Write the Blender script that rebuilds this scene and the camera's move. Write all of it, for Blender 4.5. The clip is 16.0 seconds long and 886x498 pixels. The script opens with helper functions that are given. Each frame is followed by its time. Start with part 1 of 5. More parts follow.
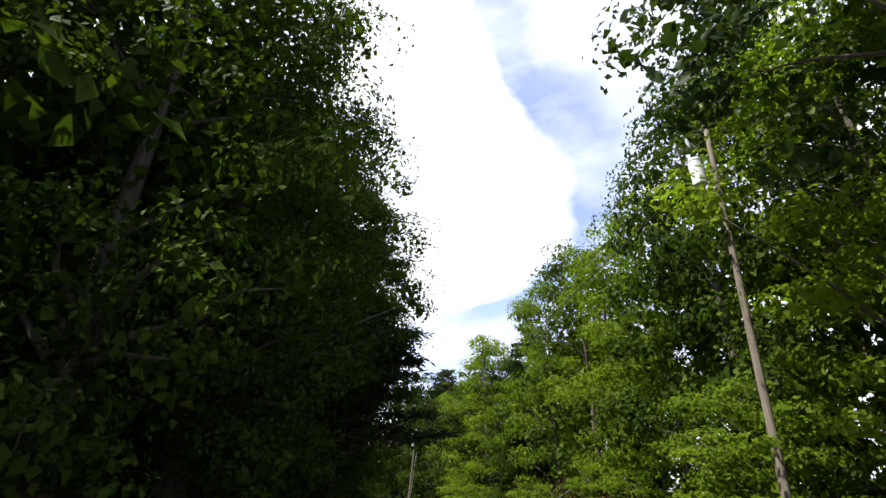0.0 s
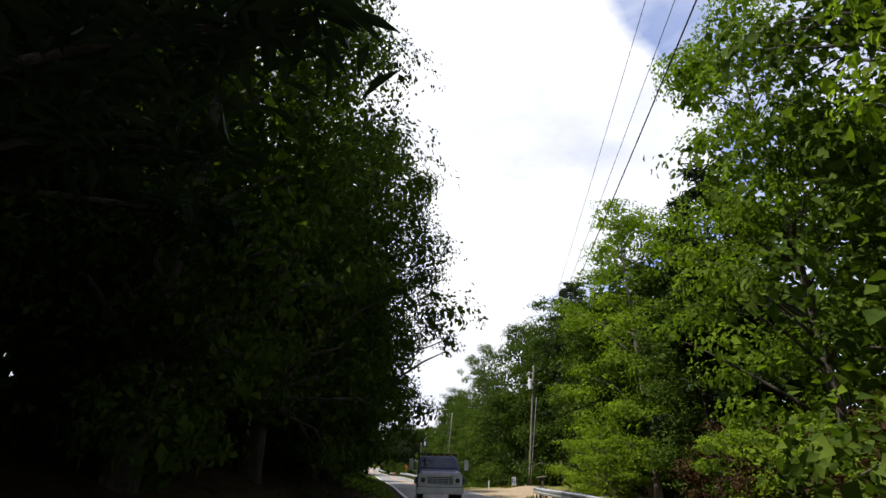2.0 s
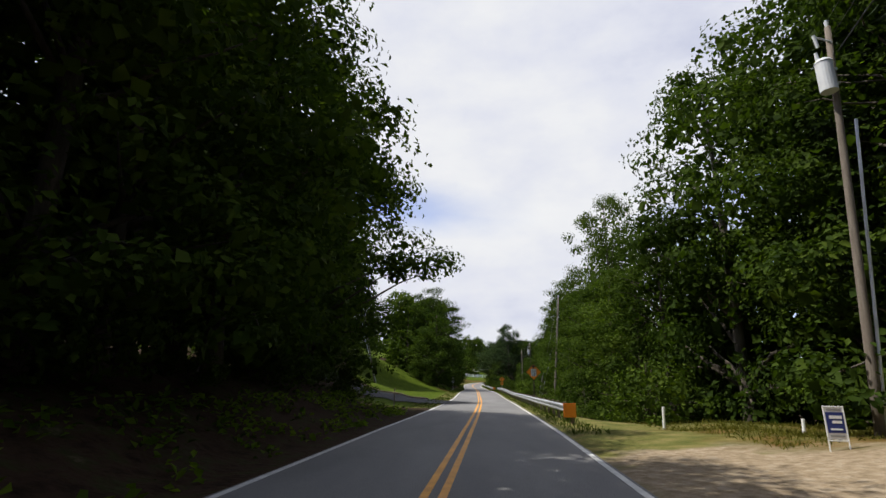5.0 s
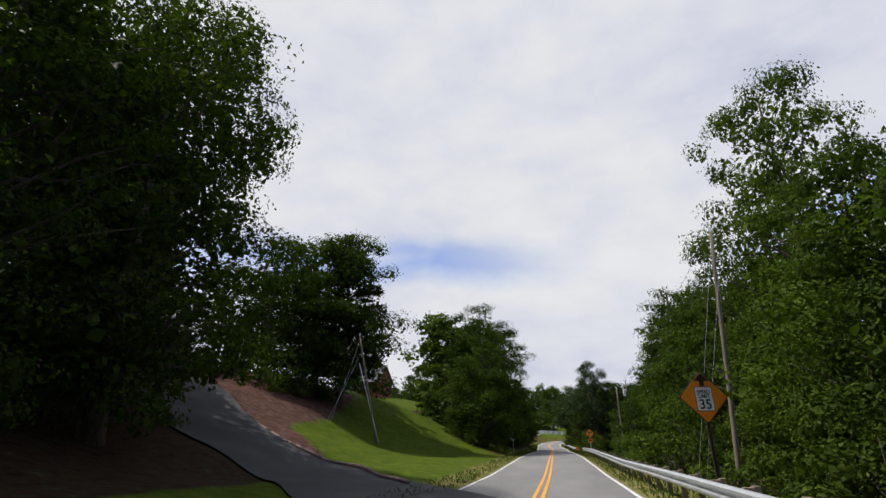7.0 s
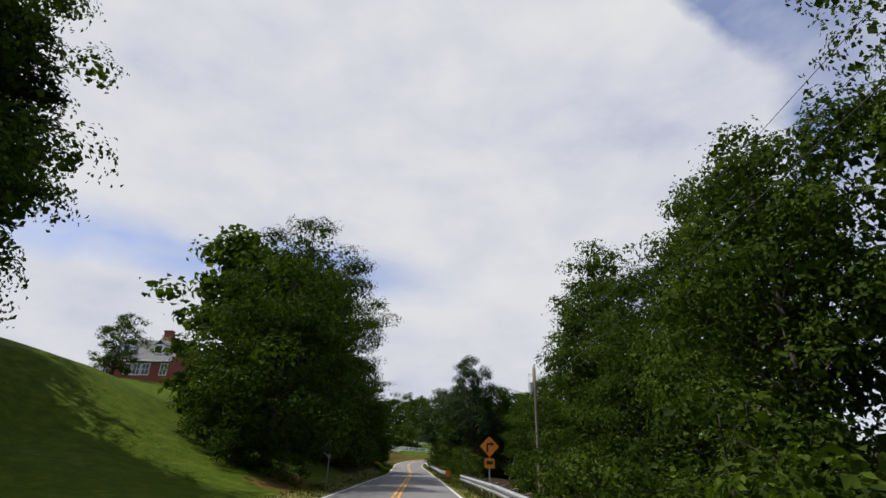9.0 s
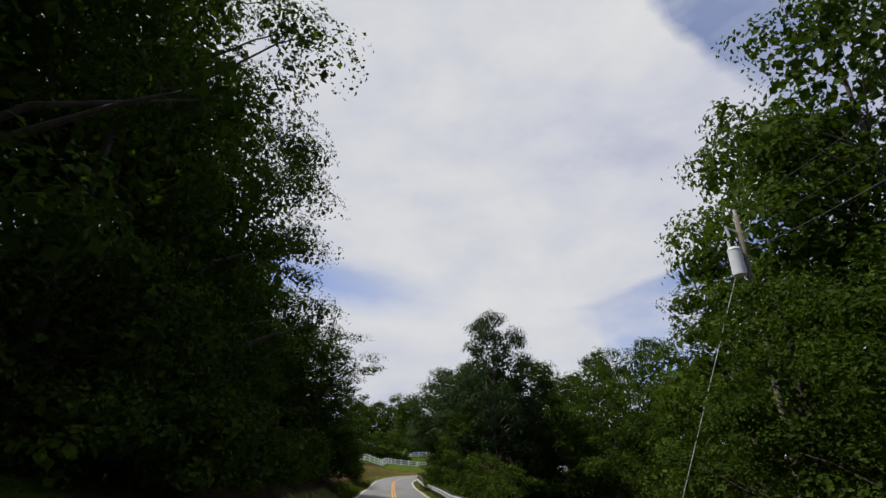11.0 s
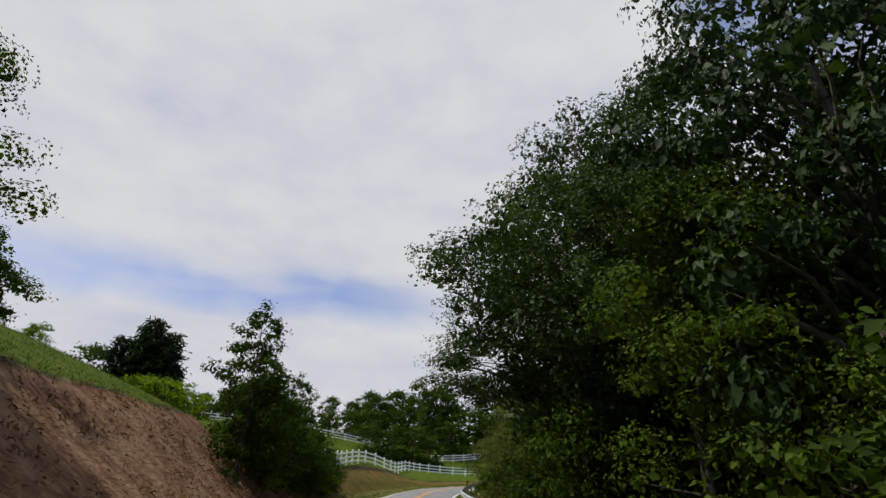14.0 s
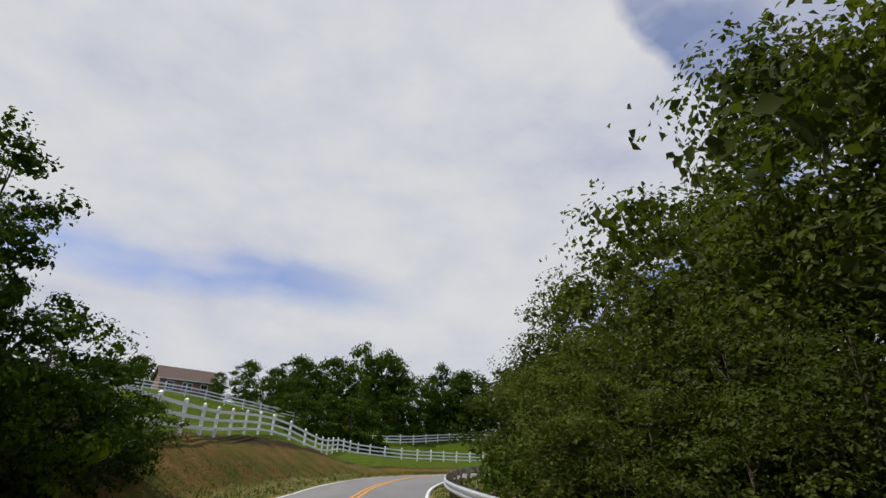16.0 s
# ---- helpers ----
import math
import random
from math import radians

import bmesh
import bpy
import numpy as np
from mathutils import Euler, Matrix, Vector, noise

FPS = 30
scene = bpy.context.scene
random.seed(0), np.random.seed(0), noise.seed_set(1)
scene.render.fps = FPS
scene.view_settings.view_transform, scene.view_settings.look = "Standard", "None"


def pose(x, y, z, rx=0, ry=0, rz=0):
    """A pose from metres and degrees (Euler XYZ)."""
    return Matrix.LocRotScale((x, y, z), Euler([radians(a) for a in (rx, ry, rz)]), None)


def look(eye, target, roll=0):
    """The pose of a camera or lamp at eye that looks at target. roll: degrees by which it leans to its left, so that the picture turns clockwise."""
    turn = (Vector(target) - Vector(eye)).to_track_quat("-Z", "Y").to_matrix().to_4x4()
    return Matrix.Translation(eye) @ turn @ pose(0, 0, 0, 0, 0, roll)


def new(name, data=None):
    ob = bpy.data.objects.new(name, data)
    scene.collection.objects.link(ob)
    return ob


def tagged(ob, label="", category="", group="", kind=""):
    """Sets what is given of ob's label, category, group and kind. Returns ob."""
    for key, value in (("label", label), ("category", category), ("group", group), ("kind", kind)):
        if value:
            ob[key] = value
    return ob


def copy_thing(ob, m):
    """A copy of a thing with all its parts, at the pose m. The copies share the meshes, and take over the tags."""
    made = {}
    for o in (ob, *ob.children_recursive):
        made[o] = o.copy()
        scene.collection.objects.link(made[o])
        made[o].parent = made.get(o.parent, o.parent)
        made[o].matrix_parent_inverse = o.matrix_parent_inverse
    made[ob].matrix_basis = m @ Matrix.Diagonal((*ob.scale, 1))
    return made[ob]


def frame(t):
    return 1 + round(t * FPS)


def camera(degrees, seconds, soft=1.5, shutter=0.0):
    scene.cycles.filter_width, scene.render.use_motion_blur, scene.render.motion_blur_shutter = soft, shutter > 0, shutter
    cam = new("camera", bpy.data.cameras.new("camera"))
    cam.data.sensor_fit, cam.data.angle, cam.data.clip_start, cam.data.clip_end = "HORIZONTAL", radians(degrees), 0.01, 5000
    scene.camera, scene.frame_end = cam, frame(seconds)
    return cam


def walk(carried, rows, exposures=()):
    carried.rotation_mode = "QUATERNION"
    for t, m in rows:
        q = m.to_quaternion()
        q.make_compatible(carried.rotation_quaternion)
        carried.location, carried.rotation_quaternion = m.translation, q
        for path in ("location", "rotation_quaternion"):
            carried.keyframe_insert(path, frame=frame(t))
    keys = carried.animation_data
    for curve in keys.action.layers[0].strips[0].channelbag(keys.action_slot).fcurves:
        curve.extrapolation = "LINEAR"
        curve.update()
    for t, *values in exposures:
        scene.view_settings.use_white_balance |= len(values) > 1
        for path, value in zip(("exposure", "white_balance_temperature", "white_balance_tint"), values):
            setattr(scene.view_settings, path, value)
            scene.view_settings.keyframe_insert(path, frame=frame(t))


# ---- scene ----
cam = camera(84.0, 16.0)
PATH = [
    (0, (-19.05, 11.624, 1.513), (-18.261, 13.211, 2.439), 0.5),
    (0.5, (-15.723, 16.227, 1.556), (-15.092, 17.877, 2.494), 1.8),
    (1, (-12.457, 20.781, 1.539), (-11.926, 22.511, 2.39), 1.2),
    (1.5, (-9.54, 25.648, 1.5), (-9.167, 27.435, 2.318), 1.6),
    (2, (-7.231, 30.754, 1.405), (-6.94, 32.554, 2.227), 1.5),
    (2.5, (-5.345, 36.067, 1.225), (-5.149, 37.871, 2.065), 1.1),
    (2.6, (-5.048, 37.066, 1.217), (-4.866, 38.87, 2.061), 0.8),
    (3, (-3.829, 41.313, 1.247), (-3.684, 43.124, 2.084), 0.6),
    (3.5, (-2.463, 46.686, 1.277), (-2.369, 48.5, 2.113), 0.1),
    (4, (-1.287, 52.145, 1.38), (-1.21, 53.969, 2.196), 0.9),
    (4.5, (-0.693, 58.246, 1.399), (-0.622, 60.152, 2.0), 0.7),
    (5, (-0.423, 64.155, 1.396), (-0.533, 66.081, 1.923), 0.6),
    (5.2, (-0.363, 66.63, 1.387), (-0.548, 68.542, 1.942), -0.2),
    (7.3, (0.903, 96.03, 1.299), (0.536, 97.825, 2.1), -0.2),
    (7.5, (0.932, 99.007, 1.308), (0.703, 100.807, 2.149), 0.2),
    (8, (1.046, 106.621, 1.381), (0.945, 108.432, 2.224), 1.1),
    (8.5, (1.264, 113.925, 1.433), (1.239, 115.734, 2.286), 1.8),
    (8.7, (1.316, 116.886, 1.469), (1.366, 118.722, 2.26), 1.2),
    (10.8, (1.508, 148.951, 1.481), (1.627, 150.756, 2.332), 2.3),
    (11, (1.521, 151.968, 1.451), (1.626, 153.777, 2.298), 2.0),
    (11.5, (1.59, 159.064, 1.437), (1.801, 160.856, 2.3), 1.2),
    (12, (1.583, 166.308, 1.413), (1.757, 168.118, 2.246), 0.6),
    (12.5, (1.588, 173.348, 1.412), (1.746, 175.153, 2.26), 0.3),
    (13, (1.637, 180.108, 1.292), (1.884, 181.92, 2.102), -0.2),
    (13.1, (1.65, 181.343, 1.292), (1.863, 183.155, 2.111), 0.3),
    (13.5, (1.662, 186.113, 1.27), (1.815, 187.905, 2.145), 0.1),
    (14, (1.657, 192.753, 1.338), (1.676, 194.545, 2.225), 0.7),
    (14.5, (1.438, 199.148, 1.409), (1.515, 200.927, 2.321), 0.6),
    (15, (1.154, 204.684, 1.402), (1.29, 206.442, 2.347), 1.1),
    (15.5, (1.133, 209.846, 1.496), (1.331, 211.619, 2.401), 0.7),
    (16, (0.723, 214.3, 1.538), (0.952, 216.093, 2.394), 1.5),
]
walk(cam, [(t, look(eye, target, roll)) for t, eye, target, roll in PATH], exposures=[(0.0, 0.98), (1.0, 0.75), (2.5, 0.45), (4.0, 0.22), (5.0, 0.1), (8.0, -0.08), (11.0, -0.22), (16.0, -0.25)])

# ---- sky, sun ----
SUN_AZ, SUN_EL = -92.0, 60.0      # degrees from +y towards +x, and above the horizon
world = bpy.data.worlds.new("sky")
world.use_nodes = True
scene.world = world
nt = world.node_tree
nt.nodes.clear()


def wnode(kind, **values):
    n = nt.nodes.new(kind)
    for k, v in values.items():
        n.inputs[k].default_value = v
    return n


sky = nt.nodes.new("ShaderNodeTexSky")
sky.sky_type, sky.sun_disc = "NISHITA", False
sky.sun_elevation, sky.sun_rotation = radians(SUN_EL), radians(SUN_AZ)
tc = nt.nodes.new("ShaderNodeTexCoord")
sep = nt.nodes.new("ShaderNodeSeparateXYZ")
nt.links.new(tc.outputs["Generated"], sep.inputs[0])


def wmath(op, a, b=None, c=None, clamp=False):
    n = nt.nodes.new("ShaderNodeMath")
    n.operation, n.use_clamp = op, clamp
    for i, v in enumerate((a, b, c)):
        if v is None:
            continue
        if isinstance(v, (int, float)):
            n.inputs[i].default_value = v
        else:
            nt.links.new(v, n.inputs[i])
    return n.outputs[0]


def wramp(fac, stops):
    n = nt.nodes.new("ShaderNodeValToRGB")
    while len(n.color_ramp.elements) < len(stops):
        n.color_ramp.elements.new(0.5)
    for e, (p, v) in zip(n.color_ramp.elements, stops):
        e.position, e.color = p, (v, v, v, 1) if isinstance(v, (int, float)) else (*v, 1)
    nt.links.new(fac, n.inputs["Fac"])
    return n.outputs["Color"]


def wnoise(scale, detail, stretch, rough=0.5):
    mp = wnode("ShaderNodeMapping", Scale=stretch)
    n = wnode("ShaderNodeTexNoise", Scale=scale, Detail=detail, Roughness=rough)
    nt.links.new(tc.outputs["Generated"], mp.inputs["Vector"])
    nt.links.new(mp.outputs["Vector"], n.inputs["Vector"])
    return n.outputs["Fac"]


azim = wmath("MULTIPLY", wmath("ARCTAN2", sep.outputs[0], sep.outputs[1]), 180 / math.pi)
elev = wmath("MULTIPLY", wmath("ARCSINE", sep.outputs[2]), 180 / math.pi)
puffs = wmath("MULTIPLY", wmath("SUBTRACT", wnoise(5.0, 7, (1, 1, 1.3), 0.55), 0.5), 22.0)
soft = wmath("MULTIPLY", wmath("SUBTRACT", wnoise(2.2, 5, (1, 1, 1.6)), 0.5), 12.0)
# the edge of the great cloud: its bearing by height above the horizon, in share of 60 degrees
edge = wmath("MULTIPLY", wramp(wmath("DIVIDE", elev, 60.0), ((0.0, 0.42), (0.22, 0.36), (0.30, 0.30), (0.36, 0.52), (0.45, 0.66), (0.60, 0.69), (0.78, 0.58), (1.0, 0.42))), 60.0)
past = wmath("ADD", wmath("SUBTRACT", azim, edge), wmath("MULTIPLY", puffs, 0.6))
clear_a = wramp(wmath("DIVIDE", wmath("ADD", past, 4.0), 40.0), ((0.0, 0.0), (0.10, 0.0), (0.17, 0.85), (0.30, 0.8), (0.45, 0.35), (0.7, 0.45), (1.0, 0.1)))
clear_a = wmath("MULTIPLY", clear_a, wramp(wmath("ADD", wmath("MULTIPLY", wnoise(4.0, 6, (1, 1, 2.4)), 1.0), 0.0), ((0.36, 0.35), (0.58, 1.0))))
off = wmath("ADD", wmath("SUBTRACT", elev, 20.5), wmath("MULTIPLY", puffs, 0.28))
band = wramp(wmath("ADD", wmath("DIVIDE", off, 12.0), 0.5), ((0.16, 0.0), (0.40, 1.0), (0.54, 0.9), (0.74, 0.0)))
reach = wramp(wmath("ADD", wmath("DIVIDE", wmath("ADD", azim, soft), 90.0), 0.5), ((0.0, 0.5), (0.12, 1.0), (0.38, 0.9), (0.52, 0.35), (0.6, 0.0)))
clear_b = wmath("MULTIPLY", wmath("MULTIPLY", band, reach), wramp(wnoise(3.0, 5, (1, 1, 3.0)), ((0.34, 0.45), (0.52, 1.0))))
# unseen sky behind the camera: cloud ended, mostly blue, added to dim shaded trees
behind = wramp(wmath("DIVIDE", wmath("ADD", wmath("ABSOLUTE", azim), wmath("MULTIPLY", soft, 2.0)), 180.0), ((0.42, 0.0), (0.62, 0.85), (1.0, 0.85)))
behind = wmath("MULTIPLY", behind, wramp(wnoise(3.2, 6, (1, 1, 1.6)), ((0.38, 0.45), (0.58, 1.0))))
clear = wmath("MAXIMUM", wmath("MAXIMUM", clear_a, clear_b), behind, clamp=True)
body = wramp(wmath("ADD", wmath("MULTIPLY", wnoise(2.4, 7, (1, 1, 2.2), 0.55), 0.75), wmath("MULTIPLY", wnoise(9.0, 5, (1, 1, 1.8)), 0.25)),
             ((0.30, (0.52, 0.55, 0.70)), (0.44, (0.69, 0.71, 0.80)), (0.57, (0.79, 0.80, 0.83)), (0.72, (0.86, 0.865, 0.865))))
skymul = nt.nodes.new("ShaderNodeMix")
skymul.data_type, skymul.blend_type = "RGBA", "MULTIPLY"
skymul.inputs["Factor"].default_value = 1.0
skymul.inputs["B"].default_value = (0.155, 0.148, 0.175, 1)
mixsky = nt.nodes.new("ShaderNodeMix")
mixsky.data_type = "RGBA"
bg = wnode("ShaderNodeBackground", Strength=1.0)
wout = nt.nodes.new("ShaderNodeOutputWorld")
nt.links.new(sky.outputs["Color"], skymul.inputs["A"])
nt.links.new(clear, mixsky.inputs["Factor"])
nt.links.new(body, mixsky.inputs["A"])
nt.links.new(skymul.outputs["Result"], mixsky.inputs["B"])
nt.links.new(mixsky.outputs["Result"], bg.inputs["Color"])
nt.links.new(bg.outputs["Background"], wout.inputs["Surface"])

sun = new("sun", bpy.data.lights.new("sun", "SUN"))
sun.data.energy, sun.data.angle, sun.data.color = 5.0, radians(0.6), (1.0, 0.95, 0.86)
sa, se = radians(SUN_AZ), radians(SUN_EL)
sun_from = Vector((math.sin(sa) * math.cos(se), math.cos(sa) * math.cos(se), math.sin(se)))
sun.matrix_world = look(sun_from * 100, (0, 0, 0))


# ---- materials ----
def material(name, stops, scale=4.0, rough=0.8, metal=0.0, bump=0.3, fine=40.0, island=0.0, random_mix=0.0, spec=0.4, stretch=(1, 1, 1)):
    """Noise-coloured surface: stops are (position, colour) pairs; grain from a finer noise."""
    m = bpy.data.materials.new(name)
    m.use_nodes = True
    t = m.node_tree
    b = t.nodes["Principled BSDF"]
    co = t.nodes.new("ShaderNodeTexCoord")
    mp = t.nodes.new("ShaderNodeMapping")
    mp.inputs["Scale"].default_value = stretch
    t.links.new(co.outputs["Object"], mp.inputs["Vector"])
    n1 = t.nodes.new("ShaderNodeTexNoise")
    n1.inputs["Scale"].default_value, n1.inputs["Detail"].default_value, n1.inputs["Roughness"].default_value = scale, 6.0, 0.6
    n2 = t.nodes.new("ShaderNodeTexNoise")
    n2.inputs["Scale"].default_value, n2.inputs["Detail"].default_value = fine, 4.0
    t.links.new(mp.outputs["Vector"], n1.inputs["Vector"])
    t.links.new(mp.outputs["Vector"], n2.inputs["Vector"])
    mx = t.nodes.new("ShaderNodeMath")
    mx.operation = "MULTIPLY_ADD"
    mx.inputs[1].default_value = 0.35
    sub = t.nodes.new("ShaderNodeMath")
    sub.operation = "MULTIPLY_ADD"
    sub.inputs[1].default_value, sub.inputs[2].default_value = 0.65, 0.0
    t.links.new(n1.outputs["Fac"], sub.inputs[0])
    t.links.new(n2.outputs["Fac"], mx.inputs[0])
    t.links.new(sub.outputs[0], mx.inputs[2])
    fac = mx.outputs[0]
    if random_mix:
        oi = t.nodes.new("ShaderNodeObjectInfo")
        ad = t.nodes.new("ShaderNodeMath")
        ad.operation = "MULTIPLY_ADD"
        ad.inputs[1].default_value = random_mix
        t.links.new(oi.outputs["Random"], ad.inputs[0])
        t.links.new(fac, ad.inputs[2])
        sb = t.nodes.new("ShaderNodeMath")
        sb.operation = "SUBTRACT"
        sb.inputs[1].default_value = random_mix / 2
        t.links.new(ad.outputs[0], sb.inputs[0])
        fac = sb.outputs[0]
    ramp = t.nodes.new("ShaderNodeValToRGB")
    r = ramp.color_ramp
    while len(r.elements) < len(stops):
        r.elements.new(0.5)
    for e, (p, c) in zip(r.elements, stops):
        e.position, e.color = p, (*c, 1)
    t.links.new(fac, ramp.inputs["Fac"])
    t.links.new(ramp.outputs["Color"], b.inputs["Base Color"])
    b.inputs["Roughness"].default_value, b.inputs["Metallic"].default_value = rough, metal
    b.inputs["Specular IOR Level"].default_value = spec
    if bump:
        bp = t.nodes.new("ShaderNodeBump")
        bp.inputs["Strength"].default_value, bp.inputs["Distance"].default_value = bump, 0.02
        t.links.new(n2.outputs["Fac"], bp.inputs["Height"])
        t.links.new(bp.outputs["Normal"], b.inputs["Normal"])
    return m


def leaf_material(name, dark, mid, light, trans=0.45, gloss=0.18):
    """Leaves: colour by leaf and by tree, light passing through."""
    m = bpy.data.materials.new(name)
    m.use_nodes = True
    t = m.node_tree
    t.nodes.clear()
    geo, oi = t.nodes.new("ShaderNodeNewGeometry"), t.nodes.new("ShaderNodeObjectInfo")
    co = t.nodes.new("ShaderNodeTexCoord")
    ns = t.nodes.new("ShaderNodeTexNoise")
    ns.inputs["Scale"].default_value = 0.45
    t.links.new(co.outputs["Object"], ns.inputs["Vector"])
    a1 = t.nodes.new("ShaderNodeMath")
    a1.operation = "MULTIPLY_ADD"
    a1.inputs[1].default_value = 0.45
    t.links.new(geo.outputs["Random Per Island"], a1.inputs[0])
    a2 = t.nodes.new("ShaderNodeMath")
    a2.operation = "MULTIPLY_ADD"
    a2.inputs[1].default_value = 0.3
    t.links.new(oi.outputs["Random"], a2.inputs[0])
    a3 = t.nodes.new("ShaderNodeMath")
    a3.operation = "MULTIPLY_ADD"
    a3.inputs[1].default_value, a3.inputs[2].default_value = 0.7, -0.25
    t.links.new(ns.outputs["Fac"], a3.inputs[0])
    t.links.new(a3.outputs[0], a2.inputs[2])
    t.links.new(a2.outputs[0], a1.inputs[2])
    ramp = t.nodes.new("ShaderNodeValToRGB")
    r = ramp.color_ramp
    r.elements.new(0.5)
    for e, (p, c) in zip(r.elements, ((0.05, dark), (0.5, mid), (0.95, light))):
        e.position, e.color = p, (*c, 1)
    t.links.new(a1.outputs[0], ramp.inputs["Fac"])
    pb = t.nodes.new("ShaderNodeBsdfPrincipled")
    pb.inputs["Roughness"].default_value = 0.6
    pb.inputs["Specular IOR Level"].default_value = gloss
    tr = t.nodes.new("ShaderNodeBsdfTranslucent")
    gain = t.nodes.new("ShaderNodeMix")
    gain.data_type, gain.blend_type = "RGBA", "MULTIPLY"
    gain.inputs["Factor"].default_value = 1.0
    gain.inputs["B"].default_value = (1.3, 1.45, 0.5, 1)
    mix = t.nodes.new("ShaderNodeMixShader")
    mix.inputs["Fac"].default_value = trans
    out = t.nodes.new("ShaderNodeOutputMaterial")
    t.links.new(ramp.outputs["Color"], pb.inputs["Base Color"])
    t.links.new(ramp.outputs["Color"], gain.inputs["A"])
    t.links.new(gain.outputs["Result"], tr.inputs["Color"])
    t.links.new(pb.outputs[0], mix.inputs[1])
    t.links.new(tr.outputs[0], mix.inputs[2])
    t.links.new(mix.outputs[0], out.inputs["Surface"])
    return m


M = {}
M["asphalt"] = material("asphalt", ((0.3, (0.115, 0.114, 0.116)), (0.5, (0.165, 0.163, 0.162)), (0.72, (0.215, 0.212, 0.207))), 0.5, 0.85, fine=60, bump=0.5, stretch=(1, 0.25, 1))
# tree shade on the driveway is put into this low base colour
M["drive_asphalt"] = material("drive_asphalt", ((0.3, (0.022, 0.022, 0.025)), (0.7, (0.052, 0.052, 0.055))), 0.6, 0.9, fine=50)
M["white_paint"] = material("white_paint", ((0.3, (0.38, 0.38, 0.36)), (0.55, (0.66, 0.66, 0.64))), 3.0, 0.6, fine=60, bump=0.1)
M["yellow_paint"] = material("yellow_paint", ((0.3, (0.46, 0.20, 0.018)), (0.6, (0.72, 0.32, 0.02))), 3.0, 0.6, fine=60, bump=0.1)
M["steel"] = material("steel", ((0.3, (0.42, 0.44, 0.46)), (0.7, (0.66, 0.68, 0.7))), 2.0, 0.42, 0.75, fine=30, bump=0.1)
M["post_wood"] = material("post_wood", ((0.3, (0.14, 0.11, 0.08)), (0.7, (0.3, 0.25, 0.19))), 2.0, 0.9, fine=30, stretch=(8, 8, 1))
M["pole_wood"] = material("pole_wood", ((0.3, (0.09, 0.074, 0.058)), (0.5, (0.15, 0.125, 0.10)), (0.75, (0.24, 0.21, 0.175))), 1.5, 0.9, fine=24, stretch=(10, 10, 0.6))
M["bark"] = material("bark", ((0.3, (0.032, 0.025, 0.019)), (0.5, (0.065, 0.052, 0.04)), (0.75, (0.14, 0.12, 0.095))), 2.5, 0.95, fine=18, bump=0.9, stretch=(4, 4, 0.7), random_mix=0.3)
M["orange"] = material("orange", ((0.3, (0.72, 0.2, 0.015)), (0.7, (0.88, 0.3, 0.02))), 1.0, 0.4, fine=20, bump=0.0)
M["black"] = material("black", ((0.3, (0.01, 0.01, 0.011)), (0.7, (0.025, 0.025, 0.026))), 3.0, 0.5, bump=0.0)
M["dark_metal"] = material("dark_metal", ((0.3, (0.018, 0.013, 0.01)), (0.7, (0.04, 0.03, 0.024))), 2.0, 0.55, fine=30, bump=0.05)
M["rubber"] = material("rubber", ((0.3, (0.012, 0.012, 0.012)), (0.7, (0.03, 0.03, 0.03))), 8.0, 0.85)
M["sign_white"] = material("sign_white", ((0.3, (0.7, 0.7, 0.7)), (0.7, (0.85, 0.85, 0.84))), 2.0, 0.45, bump=0.0)
M["sign_blue"] = material("sign_blue", ((0.3, (0.02, 0.03, 0.14)), (0.7, (0.03, 0.05, 0.2))), 2.0, 0.45, bump=0.0)
M["sign_grey"] = material("sign_grey", ((0.3, (0.3, 0.31, 0.32)), (0.7, (0.45, 0.46, 0.47))), 2.0, 0.4, 0.6, bump=0.0)
M["vinyl"] = material("vinyl", ((0.3, (0.8, 0.81, 0.8)), (0.7, (0.9, 0.9, 0.89))), 1.2, 0.45, fine=20, bump=0.05)
M["grey_paint"] = material("grey_paint", ((0.3, (0.5, 0.52, 0.54)), (0.7, (0.66, 0.68, 0.69))), 2.0, 0.5, bump=0.05)
M["purple_paint"] = material("purple_paint", ((0.3, (0.009, 0.007, 0.055)), (0.7, (0.018, 0.013, 0.1))), 1.0, 0.28, bump=0.0, spec=0.6)
M["chrome"] = material("chrome", ((0.3, (0.6, 0.6, 0.6)), (0.7, (0.8, 0.8, 0.8))), 3.0, 0.18, 1.0, bump=0.0)
M["cream_paint"] = material("cream_paint", ((0.3, (0.6, 0.57, 0.5)), (0.7, (0.74, 0.71, 0.64))), 2.0, 0.4, bump=0.03)
M["amber"] = material("amber", ((0.3, (0.6, 0.12, 0.03)), (0.7, (0.75, 0.2, 0.05))), 3.0, 0.3, bump=0.0)
M["brick_wall"] = material("brick_wall", ((0.3, (0.16, 0.04, 0.03)), (0.7, (0.3, 0.085, 0.06))), 5.0, 0.9, fine=30)
M["brown_brick"] = material("brown_brick", ((0.3, (0.2, 0.1, 0.07)), (0.7, (0.34, 0.19, 0.14))), 5.0, 0.9, fine=30)
M["roof_dark"] = material("roof_dark", ((0.3, (0.09, 0.09, 0.095)), (0.7, (0.17, 0.17, 0.175))), 4.0, 0.9, fine=30)
M["roof_brown"] = material("roof_brown", ((0.3, (0.075, 0.05, 0.04)), (0.7, (0.13, 0.09, 0.07))), 4.0, 0.9, fine=30)
M["trim"] = material("trim", ((0.3, (0.68, 0.68, 0.66)), (0.7, (0.82, 0.82, 0.8))), 2.0, 0.5, bump=0.03)
